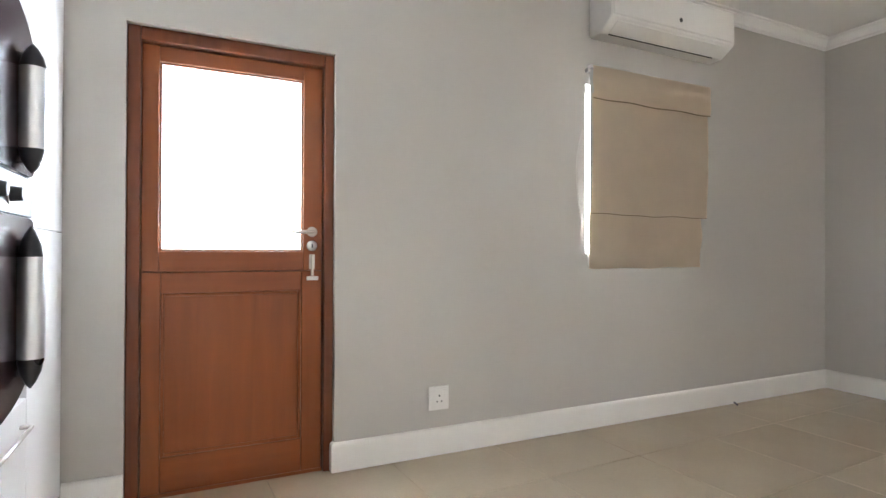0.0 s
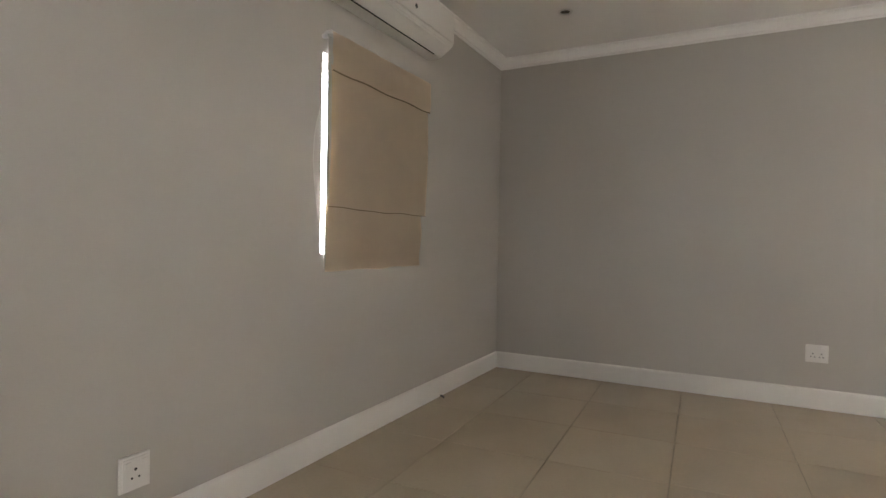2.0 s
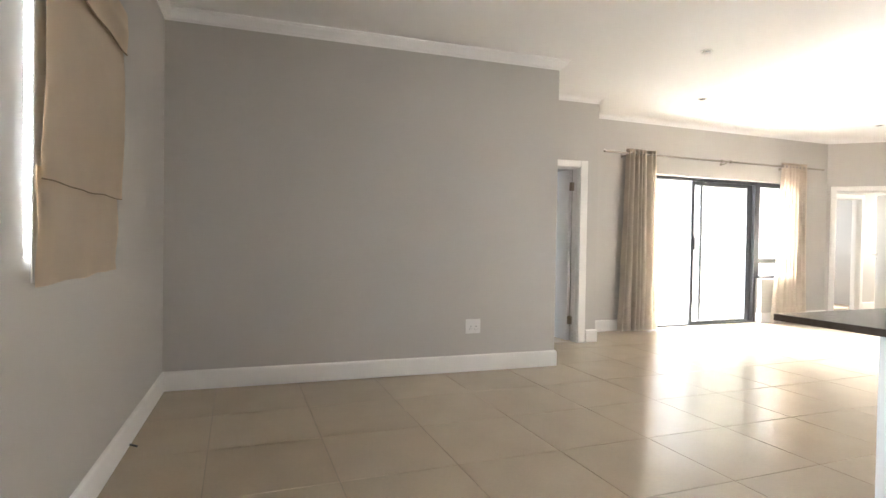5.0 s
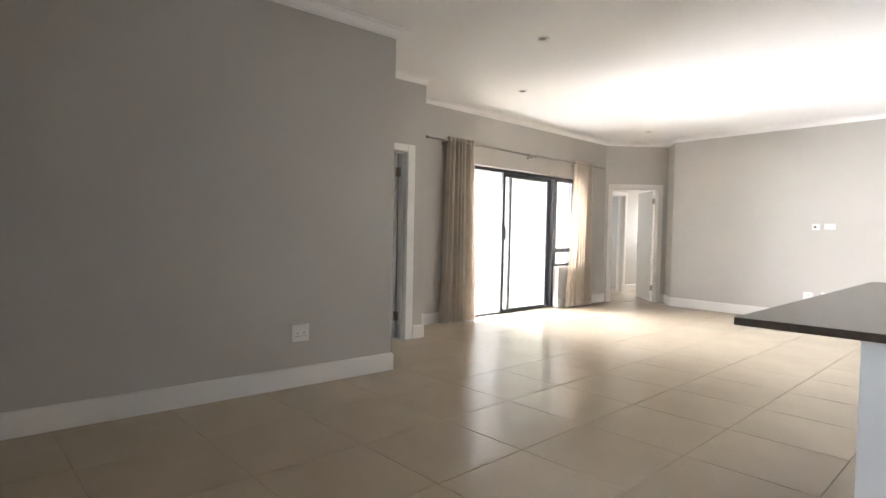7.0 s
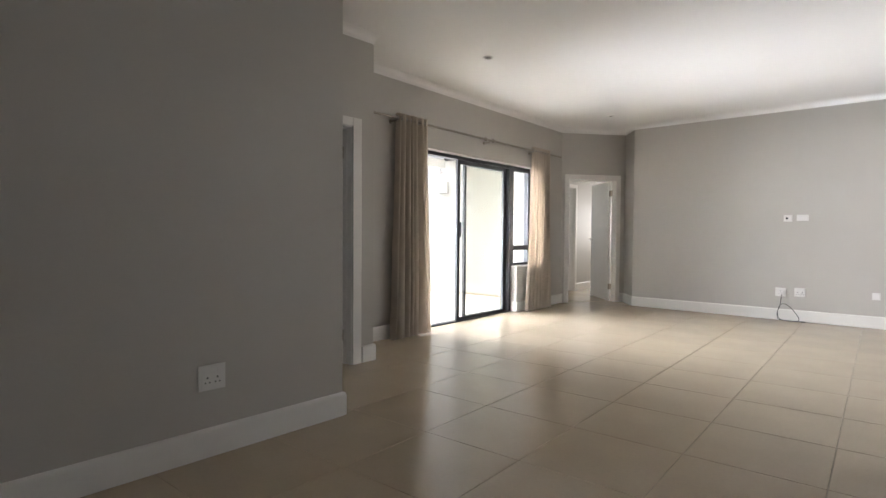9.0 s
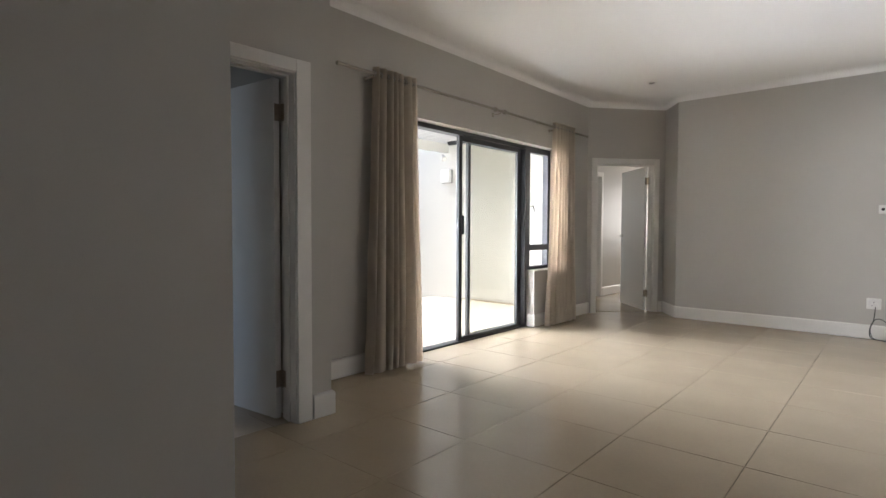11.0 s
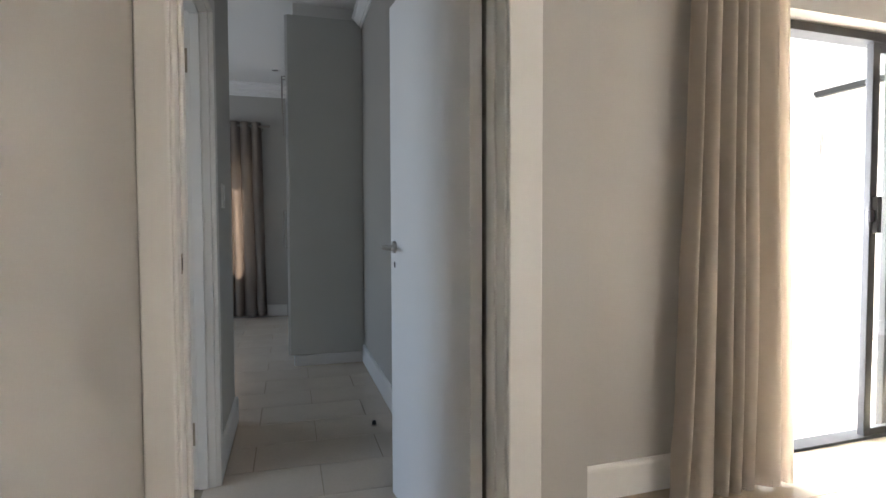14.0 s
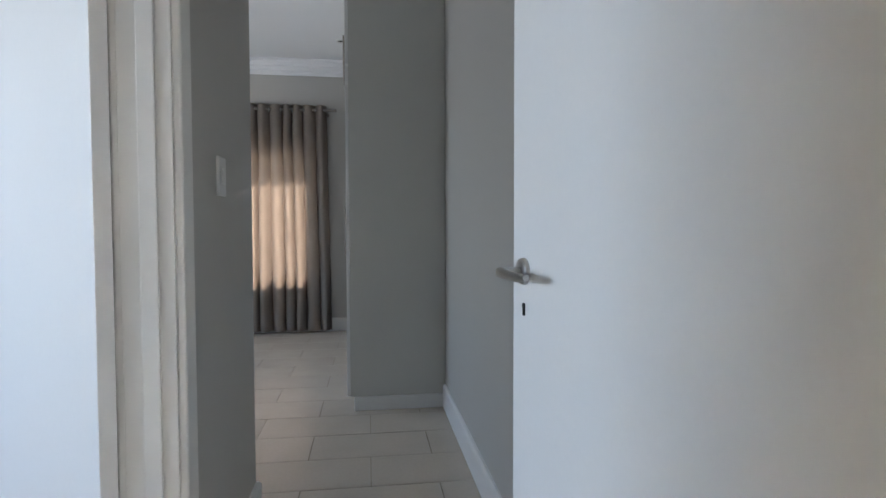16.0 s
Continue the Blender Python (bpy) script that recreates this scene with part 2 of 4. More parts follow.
def wall_mesh(length, thick, z0, z1, holes=()):
    """A wall along local x with its room face at y = 0 and its back at y = thick; holes are (x0, x1, z0, z1)."""
    xs = sorted({0.0, length, *[h[0] for h in holes], *[h[1] for h in holes]})
    zs = sorted({z0, z1, *[h[2] for h in holes], *[h[3] for h in holes]})
    bm, made = bmesh.new(), {}

    def v(i, j, k):
        if (i, j, k) not in made:
            made[i, j, k] = bm.verts.new((xs[i], thick * k, zs[j]))
        return made[i, j, k]

    def solid(i, j):
        if not (0 <= i < len(xs) - 1 and 0 <= j < len(zs) - 1):
            return False
        cx, cz = (xs[i] + xs[i + 1]) / 2, (zs[j] + zs[j + 1]) / 2
        return not any(h[0] < cx < h[1] and h[2] < cz < h[3] for h in holes)

    for i in range(len(xs) - 1):
        for j in range(len(zs) - 1):
            if not solid(i, j):
                continue
            for k in (0, 1):
                bm.faces.new((v(i, j, k), v(i + 1, j, k), v(i + 1, j + 1, k), v(i, j + 1, k)))
            for (di, dj), (a, b) in (((-1, 0), ((i, j), (i, j + 1))), ((1, 0), ((i + 1, j), (i + 1, j + 1))), ((0, -1), ((i, j), (i + 1, j))), ((0, 1), ((i, j + 1), (i + 1, j + 1)))):
                if not solid(i + di, j + dj):
                    bm.faces.new((v(*a, 0), v(*b, 0), v(*b, 1), v(*a, 1)))
    return bm


def line_frame(p0, p1):
    """Local x from p0 to p1, local y to the left-hand side turned away: y points to the left of the line."""
    d = Vector((p1[0] - p0[0], p1[1] - p0[1], 0))
    return Matrix.Translation((p0[0], p0[1], 0)) @ Matrix.Rotation(math.atan2(d.y, d.x), 4, "Z"), d.length


def wall(name, p0, p1, thick, holes=(), z1=2.95, label="greige painted plaster wall", mat=None, z0=-0.02):
    m, n = line_frame(p0, p1)
    return structure(name, wall_mesh(n, thick, z0, z1, holes), mat or WALL, label, "wall", m)


def sweep(path, profile, closed=False):
    """Sweep a profile of (out, z) along a plan line; out is to the right-hand side of the line, with mitred corners."""
    pts = [Vector(p) for p in path]
    n, bm, rings = len(pts), bmesh.new(), []
    for i, p in enumerate(pts):
        dirs = []
        if closed or i > 0:
            dirs.append((p - pts[i - 1]).normalized())
        if closed or i < n - 1:
            dirs.append((pts[(i + 1) % n] - p).normalized())
        rights = [Vector((d.y, -d.x)) for d in dirs]
        m = sum(rights, Vector((0, 0))).normalized()
        m = m / max(0.3, m.dot(rights[0]))
        rings.append([bm.verts.new((p.x + m.x * o, p.y + m.y * o, z)) for o, z in profile])
    q = len(profile)
    for i in range(n if closed else n - 1):
        a, b = rings[i], rings[(i + 1) % n]
        for k in range(q):
            bm.faces.new((a[k], a[(k + 1) % q], b[(k + 1) % q], b[k]))
    if not closed:
        bm.faces.new(rings[0])
        bm.faces.new(rings[-1][::-1])
    return bm


BASE = [(-0.002, 0.0), (0.011, 0.0), (0.011, 0.004), (0.018, 0.006), (0.018, 0.128), (0.016, 0.139), (0.009, 0.147), (-0.002, 0.149)]


def baseboard(path, parent=None):
    ob = new("baseboard", mesh_of("baseboard", sweep(path, BASE), TRIM))
    return tagged(ob, "white painted skirting board along the foot of the wall", "skirting", "", "structure")


def cornice(path, top, plain=False, stepped=False):
    prof = [(-0.002, top), (-0.002, top - 0.07), (0.002, top - 0.07), (0.006, top - 0.05), (0.014, top - 0.031), (0.031, top - 0.014), (0.05, top - 0.006), (0.07, top - 0.002), (0.07, top)] if plain else [(-0.002, top), (-0.002, top - 0.082), (0.010, top - 0.082), (0.013, top - 0.068), (0.026, top - 0.064), (0.036, top - 0.050), (0.050, top - 0.036), (0.062, top - 0.026), (0.066, top - 0.013), (0.082, top - 0.010), (0.082, top)]
    if stepped:
        prof = [(-0.002, top), (-0.002, top - 0.15), (0.014, top - 0.15), (0.018, top - 0.115), (0.046, top - 0.108), (0.050, top - 0.072), (0.078, top - 0.064), (0.084, top - 0.028), (0.118, top - 0.022), (0.118, top)]
    ob = new("trim", mesh_of("trim", sweep(path, prof), CEIL, plain))
    return tagged(ob, "white plaster cornice under the ceiling", "cornice", "", "structure")

# ---- plan ----
YA, XB, XC, YR = 2.69, 5.05, 6.025, -1.765      # wall of the stable door, grey wall, bedroom door wall, return
SLOPE = 0.04                                     # the patio wall stands a little askew
S0 = (6.632, YR)
K1 = (6.632 + SLOPE * 4.805, -6.57)
CD = Vector((-0.625, -0.781)).normalized()
K2 = (K1[0] + 1.13 * CD.x, K1[1] + 1.13 * CD.y)
K3 = (5.81, -7.06)
XW, ZC = -0.80, 2.87
M_S, LEN_S = line_frame(S0, K1)

wall("wall_stable_door", (XW, YA), (XB + 0.14, YA), 0.23, [(0.82, 1.735, -0.02, 2.10), (3.328, 4.33, 1.10, 2.17)], z1=3.0)
wall("wall_grey", (XB, YA), (XB, -0.655), 0.14, z1=3.0)
wall("wall_grey_end", (XB + 0.14, -0.655), (XC, -0.655), 0.12, z1=3.0)
wall("wall_bedroom_door", (XC, -0.535), (XC, YR), 0.14, [(0.168, 1.007, -0.02, 2.065)], z1=3.0)
wall("wall_return", (XC + 0.14, YR), S0, 0.19, z1=3.0)
wall("wall_patio", S0, K1, 0.22, [(1.27, 3.42, -0.02, 2.13), (3.42, 3.95, 0.66, 2.13)], z1=3.0)
wall("wall_canted", K1, K2, 0.14, [(0.11, 0.985, -0.02, 2.065)], z1=3.0)
wall("wall_canted_return", K2, K3, 0.14, z1=3.0)
wall("wall_far", K3, (XW, K3[1]), 0.22, z1=3.0)
wall("wall_kitchen", (XW, K3[1]), (XW, YA), 0.22, z1=3.0)

# passage, side room and bedroom
YP, YQ, XP, XE = -0.655, -1.575, 8.047, 12.0
wall("wall_passage_north", (XC + 0.14, YP), (XP, YP), 0.12, [(0.195, 1.07, -0.02, 2.065)], z1=3.05)
wall("wall_passage_south", (XE, YQ), (S0[0], YQ), 0.19, z1=3.05)
wall("wall_bedroom_west", (XP, -0.535), (XP, 3.0), 0.12, z1=3.05)
wall("wall_bedroom_north", (XP, 3.0), (XE, 3.0), 0.2, [(1.15, 2.75, 0.85, 2.15)], z1=3.05)
wall("wall_bedroom_east", (XE, 3.2), (XE, YQ - 0.19), 0.2, [(2.6, 3.62, 0.65, 1.95)], z1=3.05)
wall("wall_side_room_north", (XB + 0.14, 2.5), (XP - 0.12, 2.5), 0.18, [(0.26, 1.76, 0.85, 2.15)], z1=3.0)

# corridor behind the canted door
wall("wall_corridor_east", (7.57, -6.75), (7.57, -13.0), 0.14, [(0.85, 1.725, -0.02, 2.065)], z1=3.0)
# the opening in this unseen end wall is made up, for the corridor's added lamp
wall("wall_corridor_end", (7.71, -13.0), (6.06, -13.0), 0.2, [(0.31, 1.21, 0.9, 2.1)], z1=3.0)
wall("wall_corridor_west", (6.2, -13.0), (6.2, -7.49), 0.14, z1=3.0)
wall("wall_far_room_south", (9.6, -9.2), (7.71, -9.2), 0.14, z1=3.0)
wall("wall_far_room_east", (9.6, -6.77), (9.6, -9.34), 0.2, [(0.28, 1.68, 0.9, 2.1)], z1=3.0)


def slab(name, outline, z0, z1, mat, label, category):
    bm = bmesh.new()
    lo, hi = [bm.verts.new((x, y, z0)) for x, y in outline], [bm.verts.new((x, y, z1)) for x, y in outline]
    bm.faces.new(lo[::-1])
    bm.faces.new(hi)
    for i in range(len(lo)):
        j = (i + 1) % len(lo)
        bm.faces.new((lo[i], lo[j], hi[j], hi[i]))
    return structure(name, bm, mat, label, category)


OUT = [(XW - 0.2, -7.26), (XW - 0.2, 2.9), (XB + 0.1, 2.9), (XB + 0.1, -0.6), (6.1, -0.6), (6.1, -1.66), (6.8, -1.66), (7.0, -6.62), (6.22, -7.55), (5.9, -7.26)]
slab("ceiling", OUT, ZC, 3.02, CEIL, "smooth white ceiling of the open-plan room", "ceiling")
slab("ceiling_passage", [(6.1, -1.7), (6.1, -0.6), (XP, -0.6), (XP, -1.7)], 2.86, 3.03, CEIL, "white passage ceiling", "ceiling")
slab("ceiling_side_room", [(XB + 0.1, -0.6), (XB + 0.1, 2.6), (XP, 2.6), (XP, -0.6)], 2.865, 3.04, CEIL, "white side room ceiling", "ceiling")
slab("ceiling_bedroom", [(XP, -1.7), (XP, 3.1), (12.15, 3.1), (12.15, -1.7)], 2.94, 3.1, CEIL, "white bedroom ceiling", "ceiling")
slab("ceiling_corridor", [(7.02, -6.62), (6.24, -7.56), (6.1, -7.6), (6.1, -13.1), (9.75, -13.1), (9.75, -6.7), (7.1, -6.7)], 2.862, 3.03, CEIL, "white corridor ceiling", "ceiling")

floor = slab("floor", [(XW - 0.1, -7.16), (XW - 0.1, 2.8), (XB + 0.1, 2.8), (XB + 0.1, -0.6), (6.09, -0.6), (6.09, -1.7), (6.72, -1.7), (6.93, -6.6), (6.2, -7.5), (5.86, -7.16)], -0.10, -0.004, GROUT, "cream porcelain tiles with thin brown joints", "floor")
floor_p = slab("floor_passage", [(6.09, -1.7), (6.09, -0.6), (5.15, -0.6), (5.15, 2.6), (XP, 2.6), (XP, 3.1), (12.1, 3.1), (12.1, -1.7)], -0.10, -0.004, GROUT, "pale porcelain tiles laid in staggered rows", "floor")
floor_c = slab("floor_corridor", [(7.02, -6.6), (6.2, -7.5), (6.1, -7.6), (6.1, -13.1), (9.7, -13.1), (9.7, -6.66)], -0.10, -0.001, TILE, "cream porcelain corridor floor", "floor")

baseboard([(XW, -7.06), (XW, 1.3)])
baseboard([(-0.2, YA), (0.02, YA)])
baseboard([(0.935, YA + 0.04), (0.935, YA), (XB, YA), (XB, -0.655), (XC, -0.655)])
baseboard([(XC, -1.63), (XC, YR), S0, tuple((M_S @ Vector((1.27, 0, 0))).xy)])
baseboard([tuple((M_S @ Vector(c)).xy) for c in ((3.42, 0.08, 0), (3.42, 0, 0))] + [K1, (K1[0] + 0.03 * CD.x, K1[1] + 0.03 * CD.y)])
baseboard([(K1[0] + 1.055 * CD.x, K1[1] + 1.055 * CD.y), K2, K3, (XW, K3[1])])
baseboard([(7.285, YP), (XP, YP), (XP, 3.0), (XE, 3.0), (XE, -0.94)])
baseboard([(9.272, YQ), (6.26, YQ)])
baseboard([(7.57, -8.535), (7.57, -13.0)])
baseboard([(6.2, -13.0), (6.2, -7.62)])
cornice([(XW, YA), (XB, YA), (XB, -0.655), (XC, -0.655)], ZC)
cornice([(XC, -0.655), (XC, YR), S0, K1, K2, K3, (XW, K3[1]), (XW, YA)], ZC, True)
cornice([(XP, -0.655), (XP, 3.0), (XE, 3.0), (XE, -0.99)], 2.94, stepped=True)
cornice([(XC + 0.14, YP), (XP, YP)], 2.86)
cornice([(9.27, YQ), (XC + 0.14, YQ)], 2.86)


# ---- interior doors ----
def lever(side, flip):
    """Lever on a round rose, at the origin of a door face; side is the way out of the face, flip the way the lever points."""
    bm = bmesh.new()
    add_tube(bm, [(0, 0, 0), (0, side * 0.004, 0), (0, side * 0.009, 0), (0, side * 0.010, 0)], [0.026, 0.026, 0.024, 0.018], 20)
    add_tube(bm, [(0, side * 0.008, 0), (0, side * 0.042, 0), (flip * 0.010, side * 0.052, 0), (flip * 0.035, side * 0.053, -0.002), (flip * 0.085, side * 0.050, -0.004), (flip * 0.118, side * 0.047, -0.001)], [0.009, 0.009, 0.010, 0.009, 0.008, 0.006], 12)
    return bm


def keyhole(side):
    bm = bmesh.new()
    add_tube(bm, [(0, side * 0.001, 0.004), (0, side * 0.003, 0.004)], 0.006, 10)
    add_box(bm, -0.003, 0.003, min(0, side * 0.003), max(0, side * 0.003), -0.014, 0.003)
    return bm


def door_set(name, at, x0, x1, thick, hinge_high, angle, label, strike=False, leaf=True, casing=(0.076, 0.076)):
    """Frame, architraves and leaf in an opening from x0 to x1 of a wall whose room face is y = 0."""
    d = thing(name, label, "door", at, kind="structure")
    z = 2.04
    for a, b in ((x0 - 0.025, x0), (x1, x1 + 0.025)):
        part("jamb", box(a, b, 0.001, thick - 0.001, 0, z + 0.024, 0.003), TRIM, d)
    part("head", box(x0, x1, 0.001, thick - 0.001, z, z + 0.024, 0.003), TRIM, d)
    for a, b in ((x0, x0 + 0.009), (x1 - 0.009, x1)):
        part("door_stop", box(a, b, thick - 0.085, thick - 0.045, 0, z, 0.003), TRIM, d)
    part("door_stop", box(x0 + 0.012, x1 - 0.012, thick - 0.085, thick - 0.045, z - 0.012, z, 0.003), TRIM, d)
    for y0, y1 in ((-0.018, 0.003), (thick - 0.003, thick + 0.018)):
        for a, b in ((x0 - 0.006 - casing[0], x0 - 0.006), (x1 + 0.006, x1 + 0.006 + casing[1])):
            part("architrave", box(a, b, y0, y1, 0, z + 0.0815, 0.005), TRIM, d)
        part("architrave", box(x0 - 0.005, x1 + 0.005, max(y0, -0.0178), min(y1, thick + 0.0178), z + 0.006, z + 0.081, 0.005), TRIM, d)
    pin_x, way = (x1, -1) if hinge_high else (x0, 1)
    if strike:
        px = x0 if hinge_high else x1
        s = 1 if hinge_high else -1
        part("strike_plate", box(px, px + s * 0.0015, 0.045, 0.057, 1.025, 1.072), HINGE, d, "tarnished steel strike plate")
        part("strike_slot", box(px, px + s * 0.0022, 0.048, 0.054, 1.034, 1.062), DARKHOLE, d)
    if not leaf:
        return d
    w = x1 - x0 - 0.007
    lf = part("leaf", box(0.003 if way > 0 else -w, w if way > 0 else -0.003, -0.041, -0.001, 0.007, 2.034, 0.0025), DOORPAINT, d, "white painted flush door leaf standing open")
    lf.matrix_local = Matrix.Translation((pin_x + way * 0.005, thick + 0.009, 0)) @ Matrix.Rotation(radians(angle), 4, "Z")
    hx = way * (w - 0.058)
    for y, s in ((-0.041, -1), (-0.001, 1)):
        h = part("lever_handle", lever(s, -way), STEEL, lf, "satin steel lever handle on a round rose", True)
        h.matrix_local = Matrix.Translation((hx, y, 1.052))
        k = part("keyhole", keyhole(s), DARKHOLE, lf)
        k.matrix_local = Matrix.Translation((hx, y, 0.982))
    part("lock_plate", box(way * w, way * (w + 0.0012), -0.032, -0.010, 0.93, 1.12), STEEL, lf)
    for hz in (0.245, 1.835):
        bm = bmesh.new()
        add_box(bm, min(way * 0.0005, way * 0.0032), max(way * 0.0005, way * 0.0032), -0.036, 0.002, hz - 0.05, hz + 0.05)
        for k in range(5):
            add_tube(bm, [(0, 0.005, hz - 0.05 + 0.02 * k + 0.0008), (0, 0.005, hz - 0.03 + 0.02 * k - 0.0008)], 0.0062, 10)
        part("hinge", bm, HINGE, lf, "tarnished brass butt hinge")
        part("hinge_plate", box(pin_x - way * 0.001, pin_x + way * 0.0025, thick - 0.036, thick + 0.001, hz - 0.05, hz + 0.05), HINGE, d)
    return d


def at_wall(p0, p1):
    return line_frame(p0, p1)[0]


door_set("door_2", at_wall((XC, -0.535), (XC, YR)), 0.195, 0.98, 0.14, True, -83.5, "white flush bedroom door, open into the passage", True, casing=(0.068, 0.096))
door_set("door_3", at_wall((XC + 0.14, YP), (XP, YP)), 0.222, 1.045, 0.12, True, -131, "white flush side room door, swung wide open")
door_set("door_4", at_wall(K1, K2), 0.137, 0.96, 0.14, True, -95, "white flush door in the canted wall, open into the corridor")
door_set("door_5", at_wall((7.57, -6.75), (7.57, -13.0)), 0.877, 1.70, 0.14, False, 70, "white flush corridor door standing open")

# ---- stable door in the kitchen wall ----
def stable_door():
    d = thing("door_1", "varnished brown timber stable door with a glazed upper half", "door", kind="structure")
    fx0, fx1, fy0, fy1, fz = 0.02, 0.935, 2.715, 2.84, 2.10
    part("frame_post", box(fx0 + 0.001, 0.074, fy0, fy1, 0, fz - 0.001, 0.006), WOOD_FRAME, d)
    part("frame_post", box(0.886, fx1 - 0.001, fy0, fy1, 0, fz - 0.001, 0.006), WOOD_FRAME, d)
    part("frame_head", box(0.074, 0.886, fy0 + 0.001, fy1, 2.038, fz - 0.001, 0.006), WOOD_FRAME, d)
    part("threshold", box(0.074, 0.886, fy0 + 0.03, fy1 + 0.02, -0.003, 0.014, 0.003), WOOD_X, d)
    # strips added behind the gaps round the leaves, to shut out the lamp outside
    for a, b in ((0.0745, 0.092), (0.868, 0.8855)):
        part("door_stop", box(a, b, 2.799, fy1 - 0.002, 0.014, 2.037, 0.002), WOOD_FRAME, d)
    part("door_stop", box(0.0925, 0.8675, 2.799, fy1 - 0.002, 2.018, 2.0375, 0.002), WOOD_FRAME, d)
    y0, y1, lx0, lx1 = 2.752, 2.797, 0.077, 0.883
    up = part("upper_leaf", box(lx0, 0.147, y0, y1, 1.0125, 2.035, 0.003), WOOD, d, "brown timber frame round a bright pane")
    part("stile", box(0.789, lx1, y0, y1, 1.0125, 2.035, 0.003), WOOD, up)
    part("rail", box(0.147, 0.789, y0 + 0.0008, y1, 1.963, 2.034, 0.004), WOOD_X, up)
    part("rail", box(0.147, 0.789, y0 + 0.0008, y1, 1.0127, 1.106, 0.003), WOOD_X, up)
    for a, b, c, e in ((0.147, 0.157, 1.106, 1.963), (0.779, 0.789, 1.106, 1.963)):
        part("glazing_bead", box(a, b, y0 + 0.012, y0 + 0.024, c, e, 0.002), WOOD, up)
    for c, e in ((1.106, 1.115), (1.954, 1.963)):
        part("glazing_bead", box(0.157, 0.779, y0 + 0.012, y0 + 0.024, c, e, 0.002), WOOD, up)
    g = part("pane", box(0.148, 0.788, y0 + 0.025, y0 + 0.030, 1.107, 1.962), GLASS, up, "bright window pane")
    g.visible_shadow = False
    lo = part("lower_leaf", box(lx0, 0.155, y0, y1, 0.012, 1.010, 0.004), WOOD, d, "brown timber lower half with one sunk panel")
    part("stile", box(0.782, lx1, y0, y1, 0.012, 1.010, 0.004), WOOD, lo)
    part("rail", box(0.155, 0.782, y0 + 0.0008, y1, 0.912, 1.009, 0.004), WOOD_X, lo)
    part("rail", box(0.155, 0.782, y0 + 0.0008, y1, 0.013, 0.172, 0.004), WOOD_X, lo)
    bm = box(0.155, 0.782, y0 + 0.018, y1 - 0.008, 0.172, 0.912)
    part("panel", bm, WOOD, lo)
    for a, b, c, e in ((0.155, 0.171, 0.172, 0.912), (0.766, 0.782, 0.172, 0.912)):
        part("moulding", box(a, b, y0 + 0.008, y0 + 0.019, c, e, 0.004), WOOD, lo)
    for c, e in ((0.172, 0.188), (0.896, 0.912)):
        part("moulding", box(0.171, 0.766, y0 + 0.008, y0 + 0.019, c, e, 0.004), WOOD, lo)
    # unseen strip added behind the split, so that no light leaks between the leaves
    part("gap_strip", box(0.078, 0.882, y1 - 0.002, y1 + 0.012, 0.99, 1.04, 0.003), WOOD_X, lo)
    h = part("lever_handle", lever(-1, -1), STEEL, up, "polished steel lever on a round rose", True)
    h.matrix_local = Matrix.Translation((0.832, y0, 1.205))
    part("lock_rose", tube([(0.832, y0, 1.135), (0.832, y0 - 0.004, 1.135), (0.832, y0 - 0.008, 1.135), (0.832, y0 - 0.009, 1.135)], [0.026, 0.026, 0.023, 0.012], 20), STEEL, up, "", True)
    part("key_slot", box(0.8285, 0.8355, y0 - 0.0105, y0 - 0.008, 1.124, 1.146), DARKHOLE, up)
    b = part("bolt", box(0.818, 0.846, y0 - 0.006, y0, 1.018, 1.092, 0.002), STEEL, up, "steel barrel bolt joining the two leaves")
    part("bolt_rod", tube([(0.832, y0 - 0.012, 1.088), (0.832, y0 - 0.012, 0.985)], 0.007, 10), STEEL, b, "", True)
    part("bolt_knob", tube([(0.832, y0 - 0.012, 1.05), (0.832, y0 - 0.034, 1.05)], 0.006, 10), STEEL, b, "", True)
    part("bolt_keep", box(0.803, 0.861, y0 - 0.020, y0 - 0.012, 0.962, 0.982, 0.002), STEEL, lo)


stable_door()


def socket(at, w, h, holes, label, group="wall sockets"):
    """A moulded plate on a wall; local x along the wall, y out of the room, origin in its middle."""
    s = thing("wall_socket", label, "socket", at, group)
    part("plate", box(-w / 2, w / 2, -0.009, 0.002, -h / 2, h / 2, 0.003), SOCKET, s)
    part("insert", box(-w * 0.42, w * 0.42, -0.012, -0.008, -h * 0.42, h * 0.42, 0.002), SOCKET, s)
    for x, z, r in holes:
        part("pin_hole", tube([(x, -0.0125, z), (x, -0.011, z)], r, 10), DARKHOLE, s)
    for x in (-w * 0.26, w * 0.26) if w > 0.1 else (w * 0.2,):
        part("rocker", box(x - 0.012, x + 0.012, -0.0155, -0.0115, h * 0.18, h * 0.34, 0.002), SOCKET, s)
    return s


def on_wall(p0, p1, u, z):
    return line_frame(p0, p1)[0] @ Matrix.Translation((u, 0, z))


THREE = [(0, 0.012, 0.006), (-0.014, -0.018, 0.0045), (0.014, -0.018, 0.0045)]
PAIR = [(x + dx, z, r) for dx in (-0.026, 0.026) for x, z, r in ((0, 0.000, 0.005), (-0.011, -0.024, 0.004), (0.011, -0.024, 0.004))]
socket(on_wall((XW, YA), (XB, YA), 1.512 - XW, 0.310), 0.118, 0.130, THREE, "white single wall socket above the skirting board")
socket(on_wall((XB, YA), (XB, -0.6), YA - 0.178, 0.405), 0.140, 0.128, PAIR, "white double wall socket on the grey wall")
FAR = ((K3[0], K3[1]), (XW, K3[1]))
socket(on_wall(*FAR, K3[0] - 3.765, 0.375), 0.125, 0.115, THREE, "white socket with a black cable plugged in")
